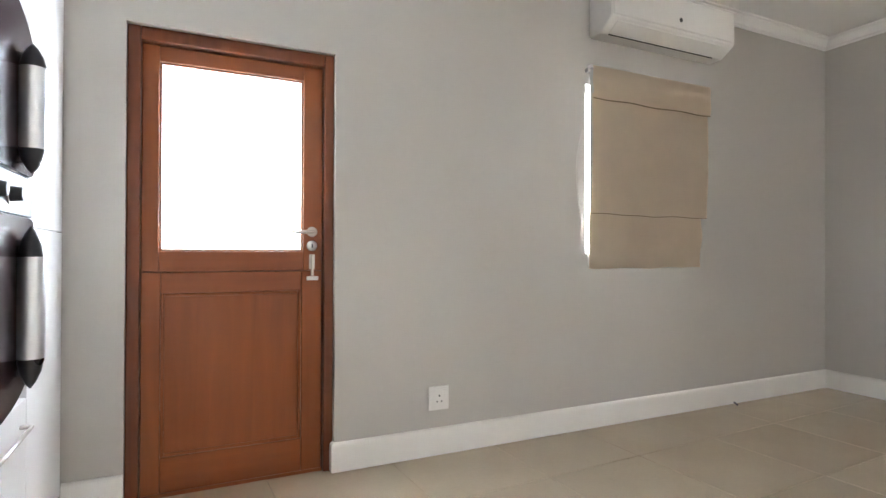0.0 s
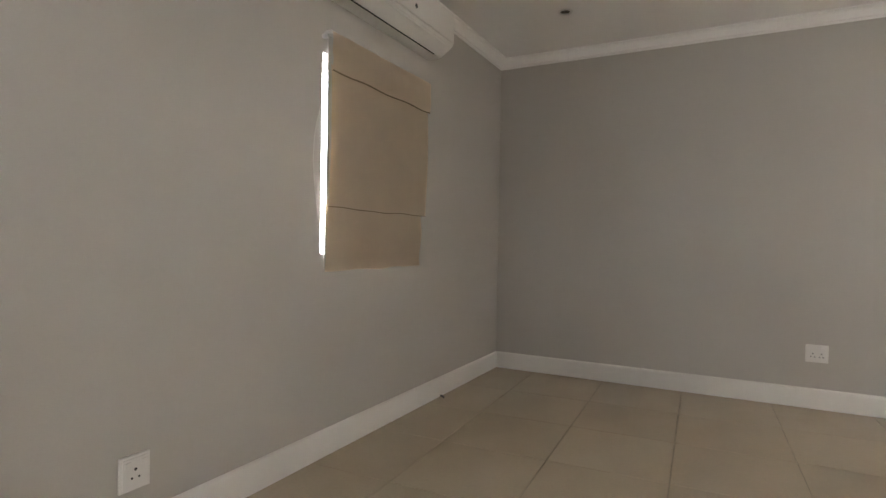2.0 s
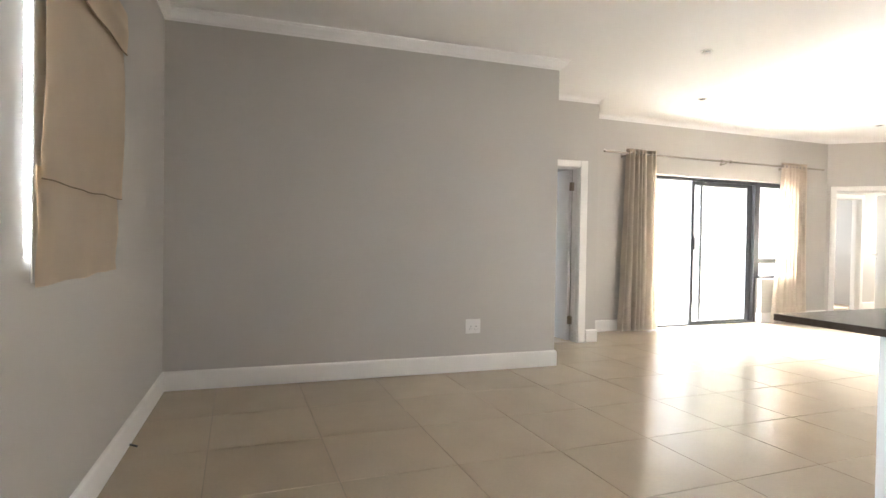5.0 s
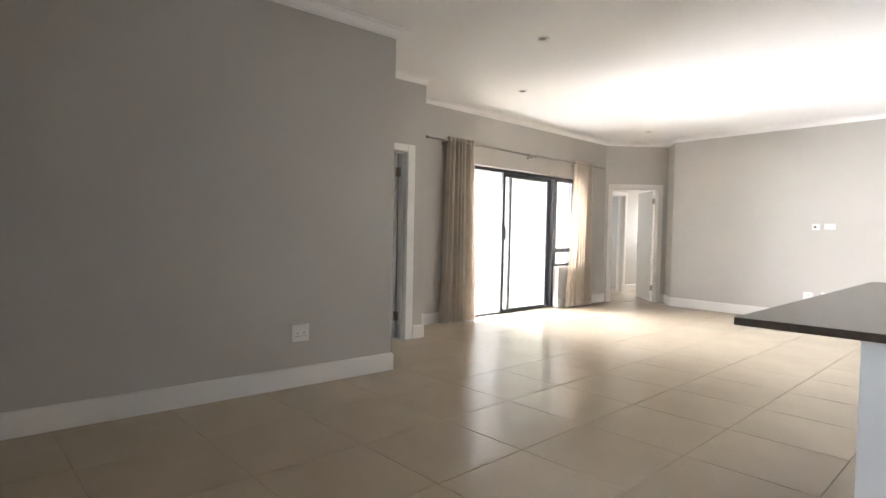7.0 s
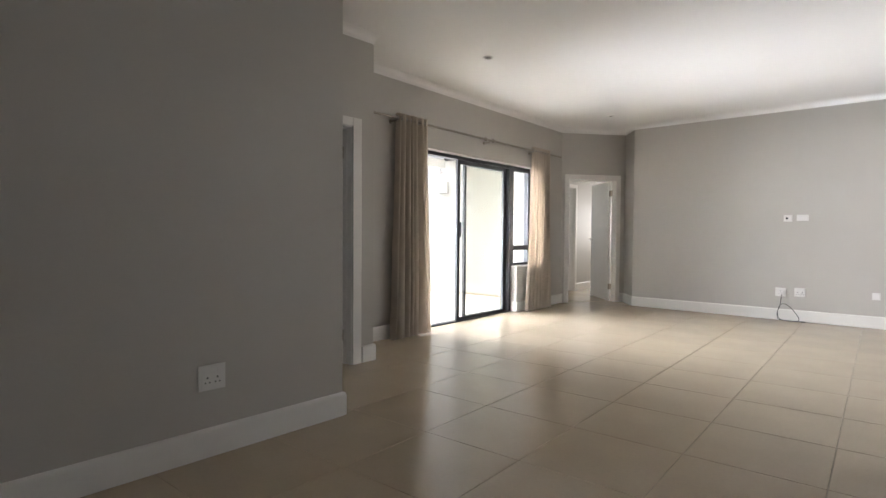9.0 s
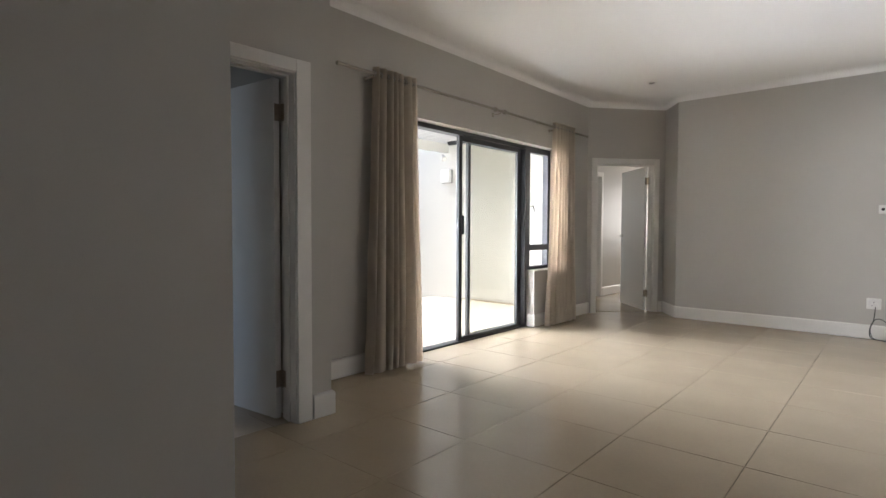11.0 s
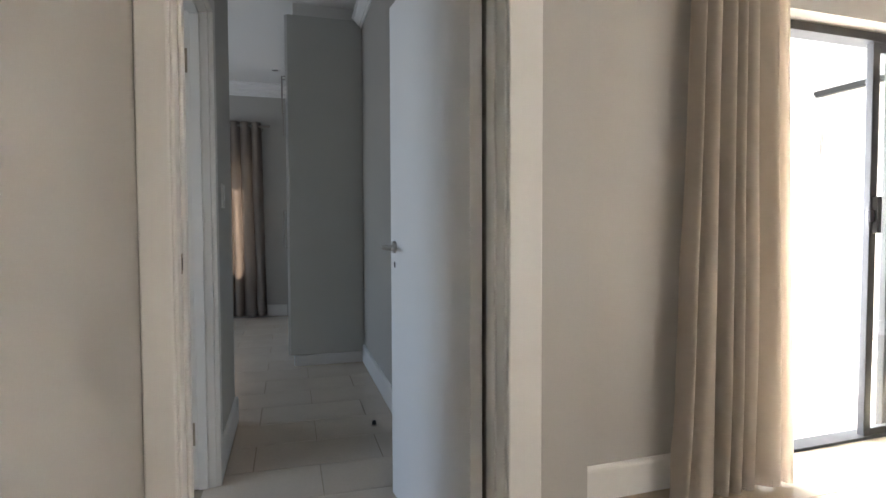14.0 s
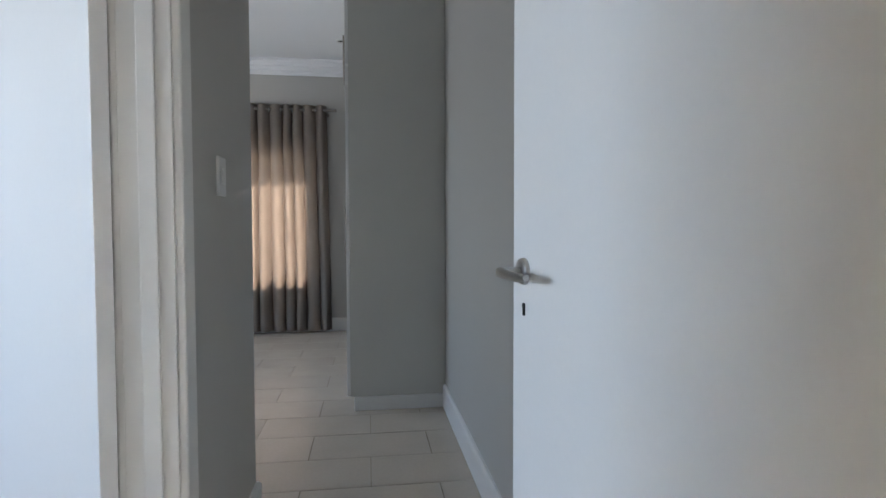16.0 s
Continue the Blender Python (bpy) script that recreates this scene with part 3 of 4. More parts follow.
socket(on_wall(*FAR, K3[0] - 3.545, 0.385), 0.125, 0.115, PAIR, "white double socket beside the cable")
socket(on_wall(*FAR, K3[0] - 2.75, 0.395), 0.085, 0.085, [], "small white blank outlet plate")
aerial = socket(on_wall(*FAR, K3[0] - 3.70, 1.370), 0.10, 0.09, [(-0.012, 0, 0.016)], "small white aerial outlet with a dark hole")
socket(on_wall(*FAR, K3[0] - 3.535, 1.375), 0.135, 0.082, [], "white blank outlet plate beside the aerial outlet")
light_switch = thing("light_switch", "white rocker light switch on the passage wall", "light switch", on_wall((XC + 0.14, YP), (XP, YP), 7.60 - XC - 0.14, 1.29))
part("plate", box(-0.038, 0.038, -0.009, 0.002, -0.058, 0.058, 0.003), SOCKET, light_switch)
part("rocker", box(-0.012, 0.012, -0.014, -0.008, -0.022, 0.022, 0.002), SOCKET, light_switch)


def cable():
    c = thing("cable", "black cable from a socket, looped loosely on the floor", "cable", Matrix.Translation((3.70, -7.03, 0)))
    bm = bmesh.new()
    pts = [(0.05, -0.012, 0.36), (0.05, 0.02, 0.30), (0.06, 0.03, 0.20), (0.09, 0.035, 0.10), (0.07, 0.06, 0.02), (-0.03, 0.08, 0.012), (-0.14, 0.07, 0.012), (-0.16, 0.05, 0.05), (-0.09, 0.035, 0.15), (-0.01, 0.03, 0.22), (0.05, 0.03, 0.21), (0.085, 0.035, 0.12), (0.06, 0.07, 0.03), (-0.02, 0.10, 0.012), (-0.12, 0.11, 0.010), (-0.20, 0.09, 0.012)]
    fine = []
    for i in range(len(pts) - 1):
        p = [Vector(pts[max(0, min(len(pts) - 1, i + k))]) for k in (-1, 0, 1, 2)]
        for s in range(6):
            t = s / 6
            fine.append(0.5 * (2 * p[1] + (p[2] - p[0]) * t + (2 * p[0] - 5 * p[1] + 4 * p[2] - p[3]) * t * t + (3 * p[1] - p[0] - 3 * p[2] + p[3]) * t ** 3))
    fine.append(Vector(pts[-1]))
    add_tube(bm, fine, 0.0045, 8)
    part("lead", bm, CABLE, c, "", True)
    part("plug", box(0.03, 0.075, -0.022, 0.012, 0.345, 0.385, 0.006), SOCKET, c, "white plug")
    part("connector", tube([(-0.19, 0.093, 0.012), (-0.24, 0.08, 0.012)], [0.009, 0.007], 10), CABLE, c, "", True)


cable()


# ---- roman blind, window and air conditioner on the kitchen wall ----
def roman_blind():
    b = thing("roman_blind", "beige cloth roman blind drawn down over the window", "blind")

    def fold(z0, z1, xl, xr, y, swell, seed, sag=0.0):
        bm, nx, nz = bmesh.new(), 60, 36
        rows = []
        for j in range(nz + 1):
            t = j / nz
            row = []
            for i in range(nx + 1):
                s = i / nx
                edge = 0.010 * noise.noise((seed, t * 2.5, 0)) * (1 - s) + 0.014 * noise.noise((seed + 9, t * 2.5, 0)) * s
                x = xl + (xr - xl) * s + edge
                belly = swell * math.sin(math.pi * min(1, (1 - t) * 1.15)) + 0.006 * noise.noise((seed + s * 3, t * 3, 2))
                z = z0 + (z1 - z0) * t + (1 - t) * (0.010 * noise.noise((seed + s * 5, 4, 1)) - sag * math.sin(math.pi * s))
                row.append(bm.verts.new((x, y - belly, z)))
            rows.append(row)
        for a, c in zip(rows, rows[1:]):
            for i in range(nx):
                bm.faces.new((a[i], a[i + 1], c[i + 1], c[i]))
        bmesh.ops.solidify(bm, geom=bm.faces[:], thickness=0.003)
        return bm

    part("cloth_fold", fold(1.352, 2.105, 2.545, 3.585, 2.650, 0.014, 3, 0.004), BLIND, b)
    part("cloth_fold", fold(1.006, 1.392, 2.535, 3.535, 2.662, 0.006, 7), BLIND, b)
    part("cloth_fold", fold(2.072, 2.275, 2.540, 3.600, 2.634, 0.006, 5, 0.003), BLIND, b)
    # thin dark tubes along the fold edges, painting in the shade beneath them
    def fold_line(z0, xl, xr, y, seed, sag, r):
        pts = []
        for i in range(41):
            s = i / 40
            z = z0 + 0.010 * noise.noise((seed + s * 5, 4, 1)) - sag * math.sin(math.pi * s)
            pts.append((xl + (xr - xl) * s + 0.010 * noise.noise((seed, 0, 0)) * (1 - s) + 0.014 * noise.noise((seed + 9, 0, 0)) * s, y - 0.006 * noise.noise((seed + s * 3, 0, 2)), z))
        return tube(pts, r, 8)

    part("fold_shade", fold_line(2.072, 2.545, 3.595, 2.6335, 5, 0.003, 0.0042), FOLD_SHADE, b, "dark line put in for the shade under the fold")
    part("fold_shade", fold_line(1.352, 2.55, 3.58, 2.6495, 3, 0.004, 0.0026), FOLD_SHADE, b, "dark line put in for the shade under the fold")
    # unseen sheets added behind the cloth, to keep the window lamp from leaking through
    part("light_block", box(2.545, 3.53, 2.672, 2.677, 1.02, 1.36), WARDROBE, b, "pale sheet added behind the cloth to block light")
    part("light_block", box(2.552, 3.58, 2.672, 2.677, 1.361, 2.262), WARDROBE, b, "pale sheet added behind the cloth to block light")
    part("head_rail", box(2.54, 3.59, 2.642, 2.689, 2.262, 2.284, 0.003), SOCKET, b, "white head rail")
    part("bracket", box(2.520, 2.539, 2.655, 2.689, 2.240, 2.262, 0.003), SOCKET, b)
    bm = bmesh.new()
    for k in range(64):
        f = k / 63
        x = 2.530 - 0.085 * math.sin(math.pi * f ** 0.8) - 0.03 * f
        bmesh.ops.create_icosphere(bm, subdivisions=1, radius=0.0028, matrix=Matrix.Translation((x, 2.660, 1.95 - 0.75 * f)))
    part("bead_chain", bm, SOCKET, b, "white bead pull chain")


roman_blind()

win1 = thing("window_1", "white framed window behind the blind", "window", kind="structure")
for a, b_, c, e in ((2.529, 2.560, 1.101, 2.169), (3.49, 3.529, 1.101, 2.169)):
    part("window_frame", box(a, b_, 2.79, 2.83, c, e, 0.003), TRIM, win1)
for c, e in ((1.101, 1.14), (2.13, 2.169)):
    part("window_frame", box(2.560, 3.49, 2.791, 2.829, c, e, 0.003), TRIM, win1)
pane = part("pane", box(2.560, 3.49, 2.806, 2.811, 1.14, 2.13), GLASS, win1)
pane.visible_shadow = False


def air_conditioner():
    a = thing("air_conditioner", "white split air conditioner above the blind", "air conditioner", Matrix.Translation((3.105, YA, 0)))
    hw = 0.548
    side = [(0.0, 2.462), (-0.105, 2.462), (-0.195, 2.522), (-0.205, 2.54), (-0.205, 2.735), (-0.190, 2.758), (0.0, 2.760)]
    bm = bmesh.new()
    rings = [[bm.verts.new((x, y, z)) for y, z in side] for x in (-hw, hw)]
    for k in range(len(side)):
        j = (k + 1) % len(side)
        bm.faces.new((rings[0][k], rings[0][j], rings[1][j], rings[1][k]))
    bm.faces.new(rings[0])
    bm.faces.new(rings[1][::-1])
    bmesh.ops.bevel(bm, geom=bm.edges[:], offset=0.006, segments=2, affect="EDGES")
    part("body", bm, SOCKET, a)
    fp = box(-hw + 0.012, hw - 0.012, -0.213, -0.203, 2.545, 2.740, 0.004)
    part("front_panel", fp, SOCKET, a)
    lv = part("louvre", box(-0.49, 0.44, -0.0035, 0.0035, 0.0, 0.092, 0.002), SOCKET, a)
    lv.matrix_local = Matrix.Translation((0, -0.114, 2.465)) @ Matrix.Rotation(radians(56.5), 4, "X")
    part("outlet_slot", box(-0.485, 0.445, -0.1095, -0.1025, 2.4585, 2.4630), DARKHOLE, a, "dark air outlet slot")
    bm = tube([(0.022, -0.2155, 2.605), (0.022, -0.2115, 2.605)], 0.014, 20)
    part("badge", bm, CHARCOAL, a)


air_conditioner()


# ---- tall kitchen cabinet with the oven ----
def tall_cabinet():
    c = thing("tall_cabinet", "tall white kitchen cabinet beside the stable door", "cabinet")
    part("body", box(-0.795, -0.222, 0.92, 2.684, 0.10, 2.30, 0.002), BOARD, c)
    part("plinth", box(-0.79, -0.27, 0.93, 2.68, 0.0, 0.10), BOARD, c)
    for y0, y1, z0, z1 in ((2.14, 2.68, 0.105, 1.178), (2.14, 2.68, 1.182, 2.295), (0.925, 1.50, 0.105, 2.295), (1.505, 2.135, 0.105, 0.635), (1.505, 2.135, 1.86, 2.295)):
        dr = part("cabinet_door", box(-0.222, -0.203, y0, y1, z0, z1, 0.002), BOARD, c)
        if z1 < 0.7:
            part("handle", tube([(-0.203, 2.06, 0.56), (-0.172, 2.06, 0.56), (-0.172, 1.70, 0.56), (-0.203, 1.70, 0.56)], 0.006, 10), STEEL, dr, "steel bar handle", True)


tall_cabinet()


def oven():
    o = thing("built_in_oven", "black glass double oven built into the white cabinet", "oven", Matrix.Translation((-0.203, 1.82, 0)))
    part("fascia", box(0.0, 0.012, -0.31, 0.312, 1.208, 1.328, 0.003), FASCIA, o, "dark grey control strip")

    def rounded(z0, z1, grow, up, down, x0, x1):
        """A plate whose handle-side corners are swept round in wide arcs; up and down give their sizes."""
        y0, y1 = -0.31, 0.29 + grow
        pts = [(y0, z0), (y0, z1)]
        for cz, r, s in ((z1, up, 1), (z0, down, -1)):
            arc = [(y1 - r * 2.6 + r * 2.6 * math.sin(a), cz - s * r + s * r * math.cos(a)) for a in (math.pi / 2 * k / 8 for k in range(9))]
            pts += arc if s > 0 else arc[::-1]
        bm = bmesh.new()
        lo, hi = [bm.verts.new((x0, y, z)) for y, z in pts], [bm.verts.new((x1, y, z)) for y, z in pts]
        bm.faces.new(lo)
        bm.faces.new(hi)
        for k in range(len(pts)):
            q = (k + 1) % len(pts)
            bm.faces.new((lo[k], lo[q], hi[q], hi[k]))
        return bm

    for z0, z1, m, r, up, down in ((0.645, 1.203, 0.939, 0.234, 0.02, 0.15), (1.333, 1.845, 1.518, 0.188, 0.15, 0.02)):
        d = part("oven_door", rounded(z0, z1, 0.0, up, down, 0.0, 0.020), OVENGLASS, o, "black glass oven door")
        part("door_edge", rounded(z0 - 0.003, z1 + 0.003, 0.012, up, down, 0.0005, 0.010), FASCIA, d)
        y = 0.118
        prof = [(-1.0, 0.003), (-0.93, 0.014), (-0.80, 0.027), (-0.64, 0.034), (0.64, 0.034), (0.80, 0.027), (0.93, 0.014), (1.0, 0.003)]
        part("handle", tube([(0.050, y, m + r * h) for h, q in prof], [q for _, q in prof], 16), OVENTRIM, d, "black ended handle", True)
        part("handle_grip", tube([(0.051, y, m - r * 0.63), (0.051, y, m + r * 0.63)], 0.0355, 24), GRIP, d, "bright steel grip", True)
        for s in (-1, 1):
            part("handle_post", box(0.018, 0.045, y - 0.010, y + 0.010, m + s * r * 0.8 - 0.01, m + s * r * 0.8 + 0.01, 0.003), OVENTRIM, d)
    for y in (-0.24, -0.10, 0.05):
        k = part("knob", tube([(0.012, y, 1.262), (0.018, y, 1.262), (0.044, y, 1.262), (0.046, y, 1.262)], [0.026, 0.022, 0.019, 0.012], 18), CHARCOAL, o, "dark control knob", True)
        part("knob_ring", tube([(0.0115, y, 1.262), (0.0165, y, 1.262)], 0.029, 20), STEEL, k, "", True)


oven()


# ---- breakfast counter ----
ISLAND = pose(1.95, 0.28, 0.0, rz=2.9)           # its bar-side corner nearest the grey wall
counter = thing("kitchen_counter", "white kitchen island base with an overhanging bar side", "counter", ISLAND)
part("body", box(-0.90, -0.319, -2.22, -0.082, 0.10, 0.912, 0.002), BOARD, counter)
part("plinth", box(-0.86, -0.35, -2.20, -0.10, 0.0, 0.10), BOARD, counter)
part("end_panel", box(-0.92, -0.300, -0.080, -0.062, 0.0, 0.912, 0.001), BOARD, counter)
part("end_panel", box(-0.92, -0.300, -2.240, -2.222, 0.0, 0.912, 0.001), BOARD, counter)
part("back_panel", box(-0.318, -0.301, -2.221, -0.081, 0.0, 0.912, 0.001), BOARD, counter)
top = tagged(new("worktop", mesh_of("worktop", box(-0.965, 0.0, -2.30, 0.0, 0.9125, 0.936, 0.002), STONE)), "dark brown stone worktop on the white kitchen island", "worktop")
top.matrix_world = ISLAND


# ---- downlights ----
def downlight(x, y, z):
    d = thing("downlight", "small white recessed ceiling downlight, switched off", "downlight", Matrix.Translation((x, y, z)), "ceiling downlights")
    bm = bmesh.new()
    n, rings = 28, []
    for r, h in ((0.054, 0.0), (0.054, -0.004), (0.048, -0.009), (0.040, -0.007), (0.034, 0.0)):
        rings.append([bm.verts.new((r * math.cos(2 * math.pi * k / n), r * math.sin(2 * math.pi * k / n), h)) for k in range(n)])
    for a, b in zip(rings, rings[1:]):
        for k in range(n):
            bm.faces.new((a[k], a[(k + 1) % n], b[(k + 1) % n], b[k]))
    part("rim", bm, SOCKET, d, "", True)
    part("bulb", tube([(0, 0, -0.0005), (0, 0, -0.002), (0, 0, -0.004)], [0.035, 0.026, 0.016], 20), BULB, d, "dark unlit lamp glass")
    return d


first = downlight(4.21, 1.86, ZC)
for x, y, z in ((4.34, -1.70, ZC), (5.60, -2.875, ZC), (5.81, -6.17, ZC), (2.265, -6.416, ZC), (8.76, -0.84, 2.94), (11.28, -0.85, 2.94)):
    copy_thing(first, Matrix.Translation((x, y, z)))


# ---- patio door, rod and curtains, in the frame of the patio wall ----
def patio_door():
    d = thing("sliding_door", "charcoal aluminium sliding patio door, half open", "sliding door", M_S, kind="structure")
    FY = 0.10
    part("outer_frame", box(1.272, 1.32, FY, FY + 0.10, 0, 2.128, 0.002), CHARCOAL, d)
    part("outer_frame", box(3.372, 3.418, FY, FY + 0.10, 0, 2.128, 0.002), CHARCOAL, d)
    part("outer_frame", box(1.32, 3.372, FY, FY + 0.10, 2.085, 2.128, 0.002), CHARCOAL, d)
    part("floor_track", box(1.32, 3.372, FY, FY + 0.10, -0.004, 0.012, 0.002), CHARCOAL, d)

    def leaf(x0, x1, y0, y1, s0, s1, name):
        lf = part(name, box(x0, x0 + s0, y0, y1, 0.014, 2.083, 0.003), CHARCOAL, d)
        part("stile", box(x1 - s1, x1, y0, y1, 0.014, 2.083, 0.003), CHARCOAL, lf)
        part("rail", box(x0 + s0, x1 - s1, y0 + 0.001, y1 - 0.001, 0.014, 0.052, 0.003), CHARCOAL, lf)
        part("rail", box(x0 + s0, x1 - s1, y0 + 0.001, y1 - 0.001, 2.030, 2.083, 0.003), CHARCOAL, lf)
        g = part("pane", box(x0 + s0, x1 - s1, (y0 + y1) / 2 - 0.003, (y0 + y1) / 2 + 0.003, 0.052, 2.030), GLASS_DOOR, lf)
        g.visible_shadow = False
        return lf

    slide = leaf(2.135, 3.26, FY + 0.006, FY + 0.044, 0.05, 0.05, "sliding_leaf")
    leaf(2.345, 3.371, FY + 0.056, FY + 0.094, 0.04, 0.05, "fixed_leaf")
    part("lock", box(2.150, 2.185, FY - 0.022, FY + 0.006, 1.095, 1.285, 0.004), OVENTRIM, slide, "black lock case")
    part("lock_pull", box(2.118, 2.150, FY - 0.010, FY + 0.012, 1.155, 1.215, 0.004), OVENTRIM, slide)
    w = thing("window_2", "charcoal aluminium side window beside the patio door", "window", M_S, kind="structure")
    x0, x1 = 3.4185, 3.949
    for a, b in ((x0, x0 + 0.062), (x1 - 0.05, x1)):
        part("window_frame", box(a, b, FY, FY + 0.08, 0.661, 2.128, 0.003), CHARCOAL, w)
    for a, b in ((0.661, 0.705), (0.895, 0.965), (2.06, 2.128)):
        part("window_frame", box(x0 + 0.062, x1 - 0.05, FY + 0.001, FY + 0.079, a, b, 0.003), CHARCOAL, w)
    for a, b in ((0.705, 0.895), (0.965, 2.06)):
        g = part("pane", box(x0 + 0.062, x1 - 0.05, FY + 0.036, FY + 0.041, a, b), GLASS, w)
        g.visible_shadow = False
    part("window_sill", box(3.421, 3.947, -0.006, FY, 0.650, 0.668, 0.004), TRIM, w)
    bm = tube([(x0 + 0.070, FY - 0.006, 1.42), (x0 + 0.078, FY - 0.03, 1.43), (x0 + 0.094, FY - 0.034, 1.39), (x0 + 0.104, FY - 0.03, 1.355)], [0.008, 0.007, 0.006, 0.005], 10)
    part("window_catch", bm, OVENTRIM, w, "black casement catch", True)


patio_door()
RY, RZ = -0.095, 2.365


def curtain_rod(at, x0, x1, brackets, label, ry=RY, rz=RZ):
    r = thing("curtain_rod", label, "curtain rod", at)
    part("rod", tube([(x0, ry, rz), (x1, ry, rz)], 0.014, 14), ROD, r, "", True)
    for x, s in ((x0, -1), (x1, 1)):
        part("finial", tube([(x, ry, rz), (x + s * 0.006, ry, rz), (x + s * 0.03, ry, rz), (x + s * 0.034, ry, rz)], [0.016, 0.017, 0.017, 0.012], 14), ROD, r, "", True)
    for x in brackets:
        bm = tube([(x, 0.001, rz - 0.03), (x, -0.006, rz - 0.03), (x, -0.009, rz - 0.03)], [0.022, 0.022, 0.014], 16)
        add_tube(bm, [(x, -0.006, rz - 0.03), (x, ry, rz - 0.028), (x, ry - 0.002, rz - 0.014)], 0.007, 10)
        part("bracket", bm, ROD, r, "", True)
    return r


patio_rod = curtain_rod(M_S, 0.47, 4.555, (0.80, 2.555, 3.74), "brushed steel curtain rod above the patio door")
for x in (2.47, 2.64):
    part("rod_joint", tube([(x - 0.022, RY, RZ), (x - 0.018, RY, RZ), (x + 0.018, RY, RZ), (x + 0.022, RY, RZ)], [0.017, 0.023, 0.023, 0.017], 16), ROD, patio_rod, "", True)


def curtain(at, top, bottom, z0, z1, folds, depth, seed, label, centre=RY, lean=0.0, mat=None):
    """An eyelet curtain gathered in upright pleats; top and bottom give its span along the rod."""
    c = thing("curtain", label, "curtain", at, "curtains")
    bm, nx, nz = bmesh.new(), folds * 32, 48
    rows = []
    for j in range(nz + 1):
        t = j / nz
        row = []
        for i in range(nx + 1):
            s = i / nx
            ph = 2 * math.pi * (folds * s + 0.42 * noise.noise((seed, s * folds * 0.6, 0.3)) + 0.30 * (1 - t) * noise.noise((seed + 3, s * folds * 0.7, t * 1.6)))
            x0, x1 = bottom[0] + (top[0] - bottom[0]) * t ** 0.8, bottom[1] + (top[1] - bottom[1]) * t ** 0.8
            x = x0 + (x1 - x0) * s
            amp = depth * (0.80 + 0.28 * (1 - t)) * (1 + 0.45 * noise.noise((seed + 4, s * folds * 1.1, 1.5 + 0.5 * t)))
            round_ = abs(math.sin(ph / 2)) ** (0.75 + 0.35 * t)
            y = centre + lean * (1 - t) + amp * (1.0 - 2.0 * round_)
            y += 0.010 * (1 - t) * noise.noise((seed + 7, s * 7, t * 3))
            x -= 0.05 * (x1 - x0) / folds * math.sin(ph) * min(1.0, 6 * s, 6 * (1 - s))
            z = z0 + (z1 - z0) * t + (0.006 * noise.noise((seed, s * 11, 3)) if j == 0 else 0)
            row.append(bm.verts.new((x, y, z)))
        rows.append(row)
    for a, b in zip(rows, rows[1:]):
        for i in range(nx):
            bm.faces.new((a[i], a[i + 1], b[i + 1], b[i]))
    bmesh.ops.solidify(bm, geom=bm.faces[:], thickness=0.004)
    part("cloth", bm, mat or CURTAIN, c, "", True)
    for k in range(folds * 2):
        x = top[0] + (top[1] - top[0]) * k / (folds * 2)
        bm = bmesh.new()
        ring = [(x, centre + 0.021 * math.cos(a), z1 - 0.055 + 0.021 * math.sin(a)) for a in (2 * math.pi * q / 14 for q in range(15))]
        add_tube(bm, ring, 0.0042, 6, False)
        part("eyelet", bm, STEEL, c, "steel eyelet", True)
    return c


curtain(M_S, (0.81, 1.29), (0.69, 1.33), 0.012, RZ + 0.055, 7, 0.034, 11, "taupe eyelet curtain gathered beside the patio door, reaching the floor", lean=-0.035)
curtain(M_S, (3.69, 4.20), (3.50, 4.23), 0.012, RZ + 0.055, 7, 0.032, 23, "taupe eyelet curtain gathered at the far end of the rod", lean=-0.02)

# ---- bedroom ----
M_B = line_frame((XE, 3.2), (XE, YQ))[0]
curtain_rod(M_B, 2.3, 3.93, (2.5, 3.86), "steel curtain rod over the bedroom window", rz=2.405)
curtain(M_B, (2.42, 3.86), (2.40, 3.90), 0.03, 2.455, 12, 0.045, 37, "brown eyelet bedroom curtains drawn over the window", mat=DRAPE)


def wardrobe():
    w = thing("wardrobe", "tall grey-white fitted wardrobe at the end of the passage", "wardrobe", Matrix.Translation((9.275, YQ, 0)))
    L, D = 2.4, 0.60
    part("side_panel", box(0.0, 0.018, 0.002, D - 0.004, 0.09, 2.84, 0.001), WARDROBE, w)
    part("carcass", box(0.019, L, 0.002, D - 0.006, 0.091, 2.839), WARDROBE, w)
    part("plinth", box(-0.004, L, 0.002, D - 0.03, 0.0, 0.086, 0.003), BOARD, w, "white plinth")
    for i in range(4):
        a, b = 0.002 + i * 0.6, 0.597 + i * 0.6
        for z0, z1, h0, h1 in ((0.095, 2.125, 0.95, 1.29), (2.131, 2.835, 2.17, 2.49)):
            d = part("wardrobe_door", box(a, b, D - 0.003, D + 0.015, z0, z1, 0.001), BOARD, w)
            hx = b - 0.05 if i % 2 == 0 else a + 0.05
            part("handle", tube([(hx, D + 0.015, h0), (hx, D + 0.045, h0), (hx, D + 0.045, h1), (hx, D + 0.015, h1)], 0.006, 10), ROD, d, "steel bar handle", True)


wardrobe()
slab("trim", [(9.30, YQ), (9.30, YQ + 0.55), (XE, YQ + 0.55), (XE, YQ)], 2.841, 2.96, CEIL, "white filler between wardrobe and ceiling", "trim")

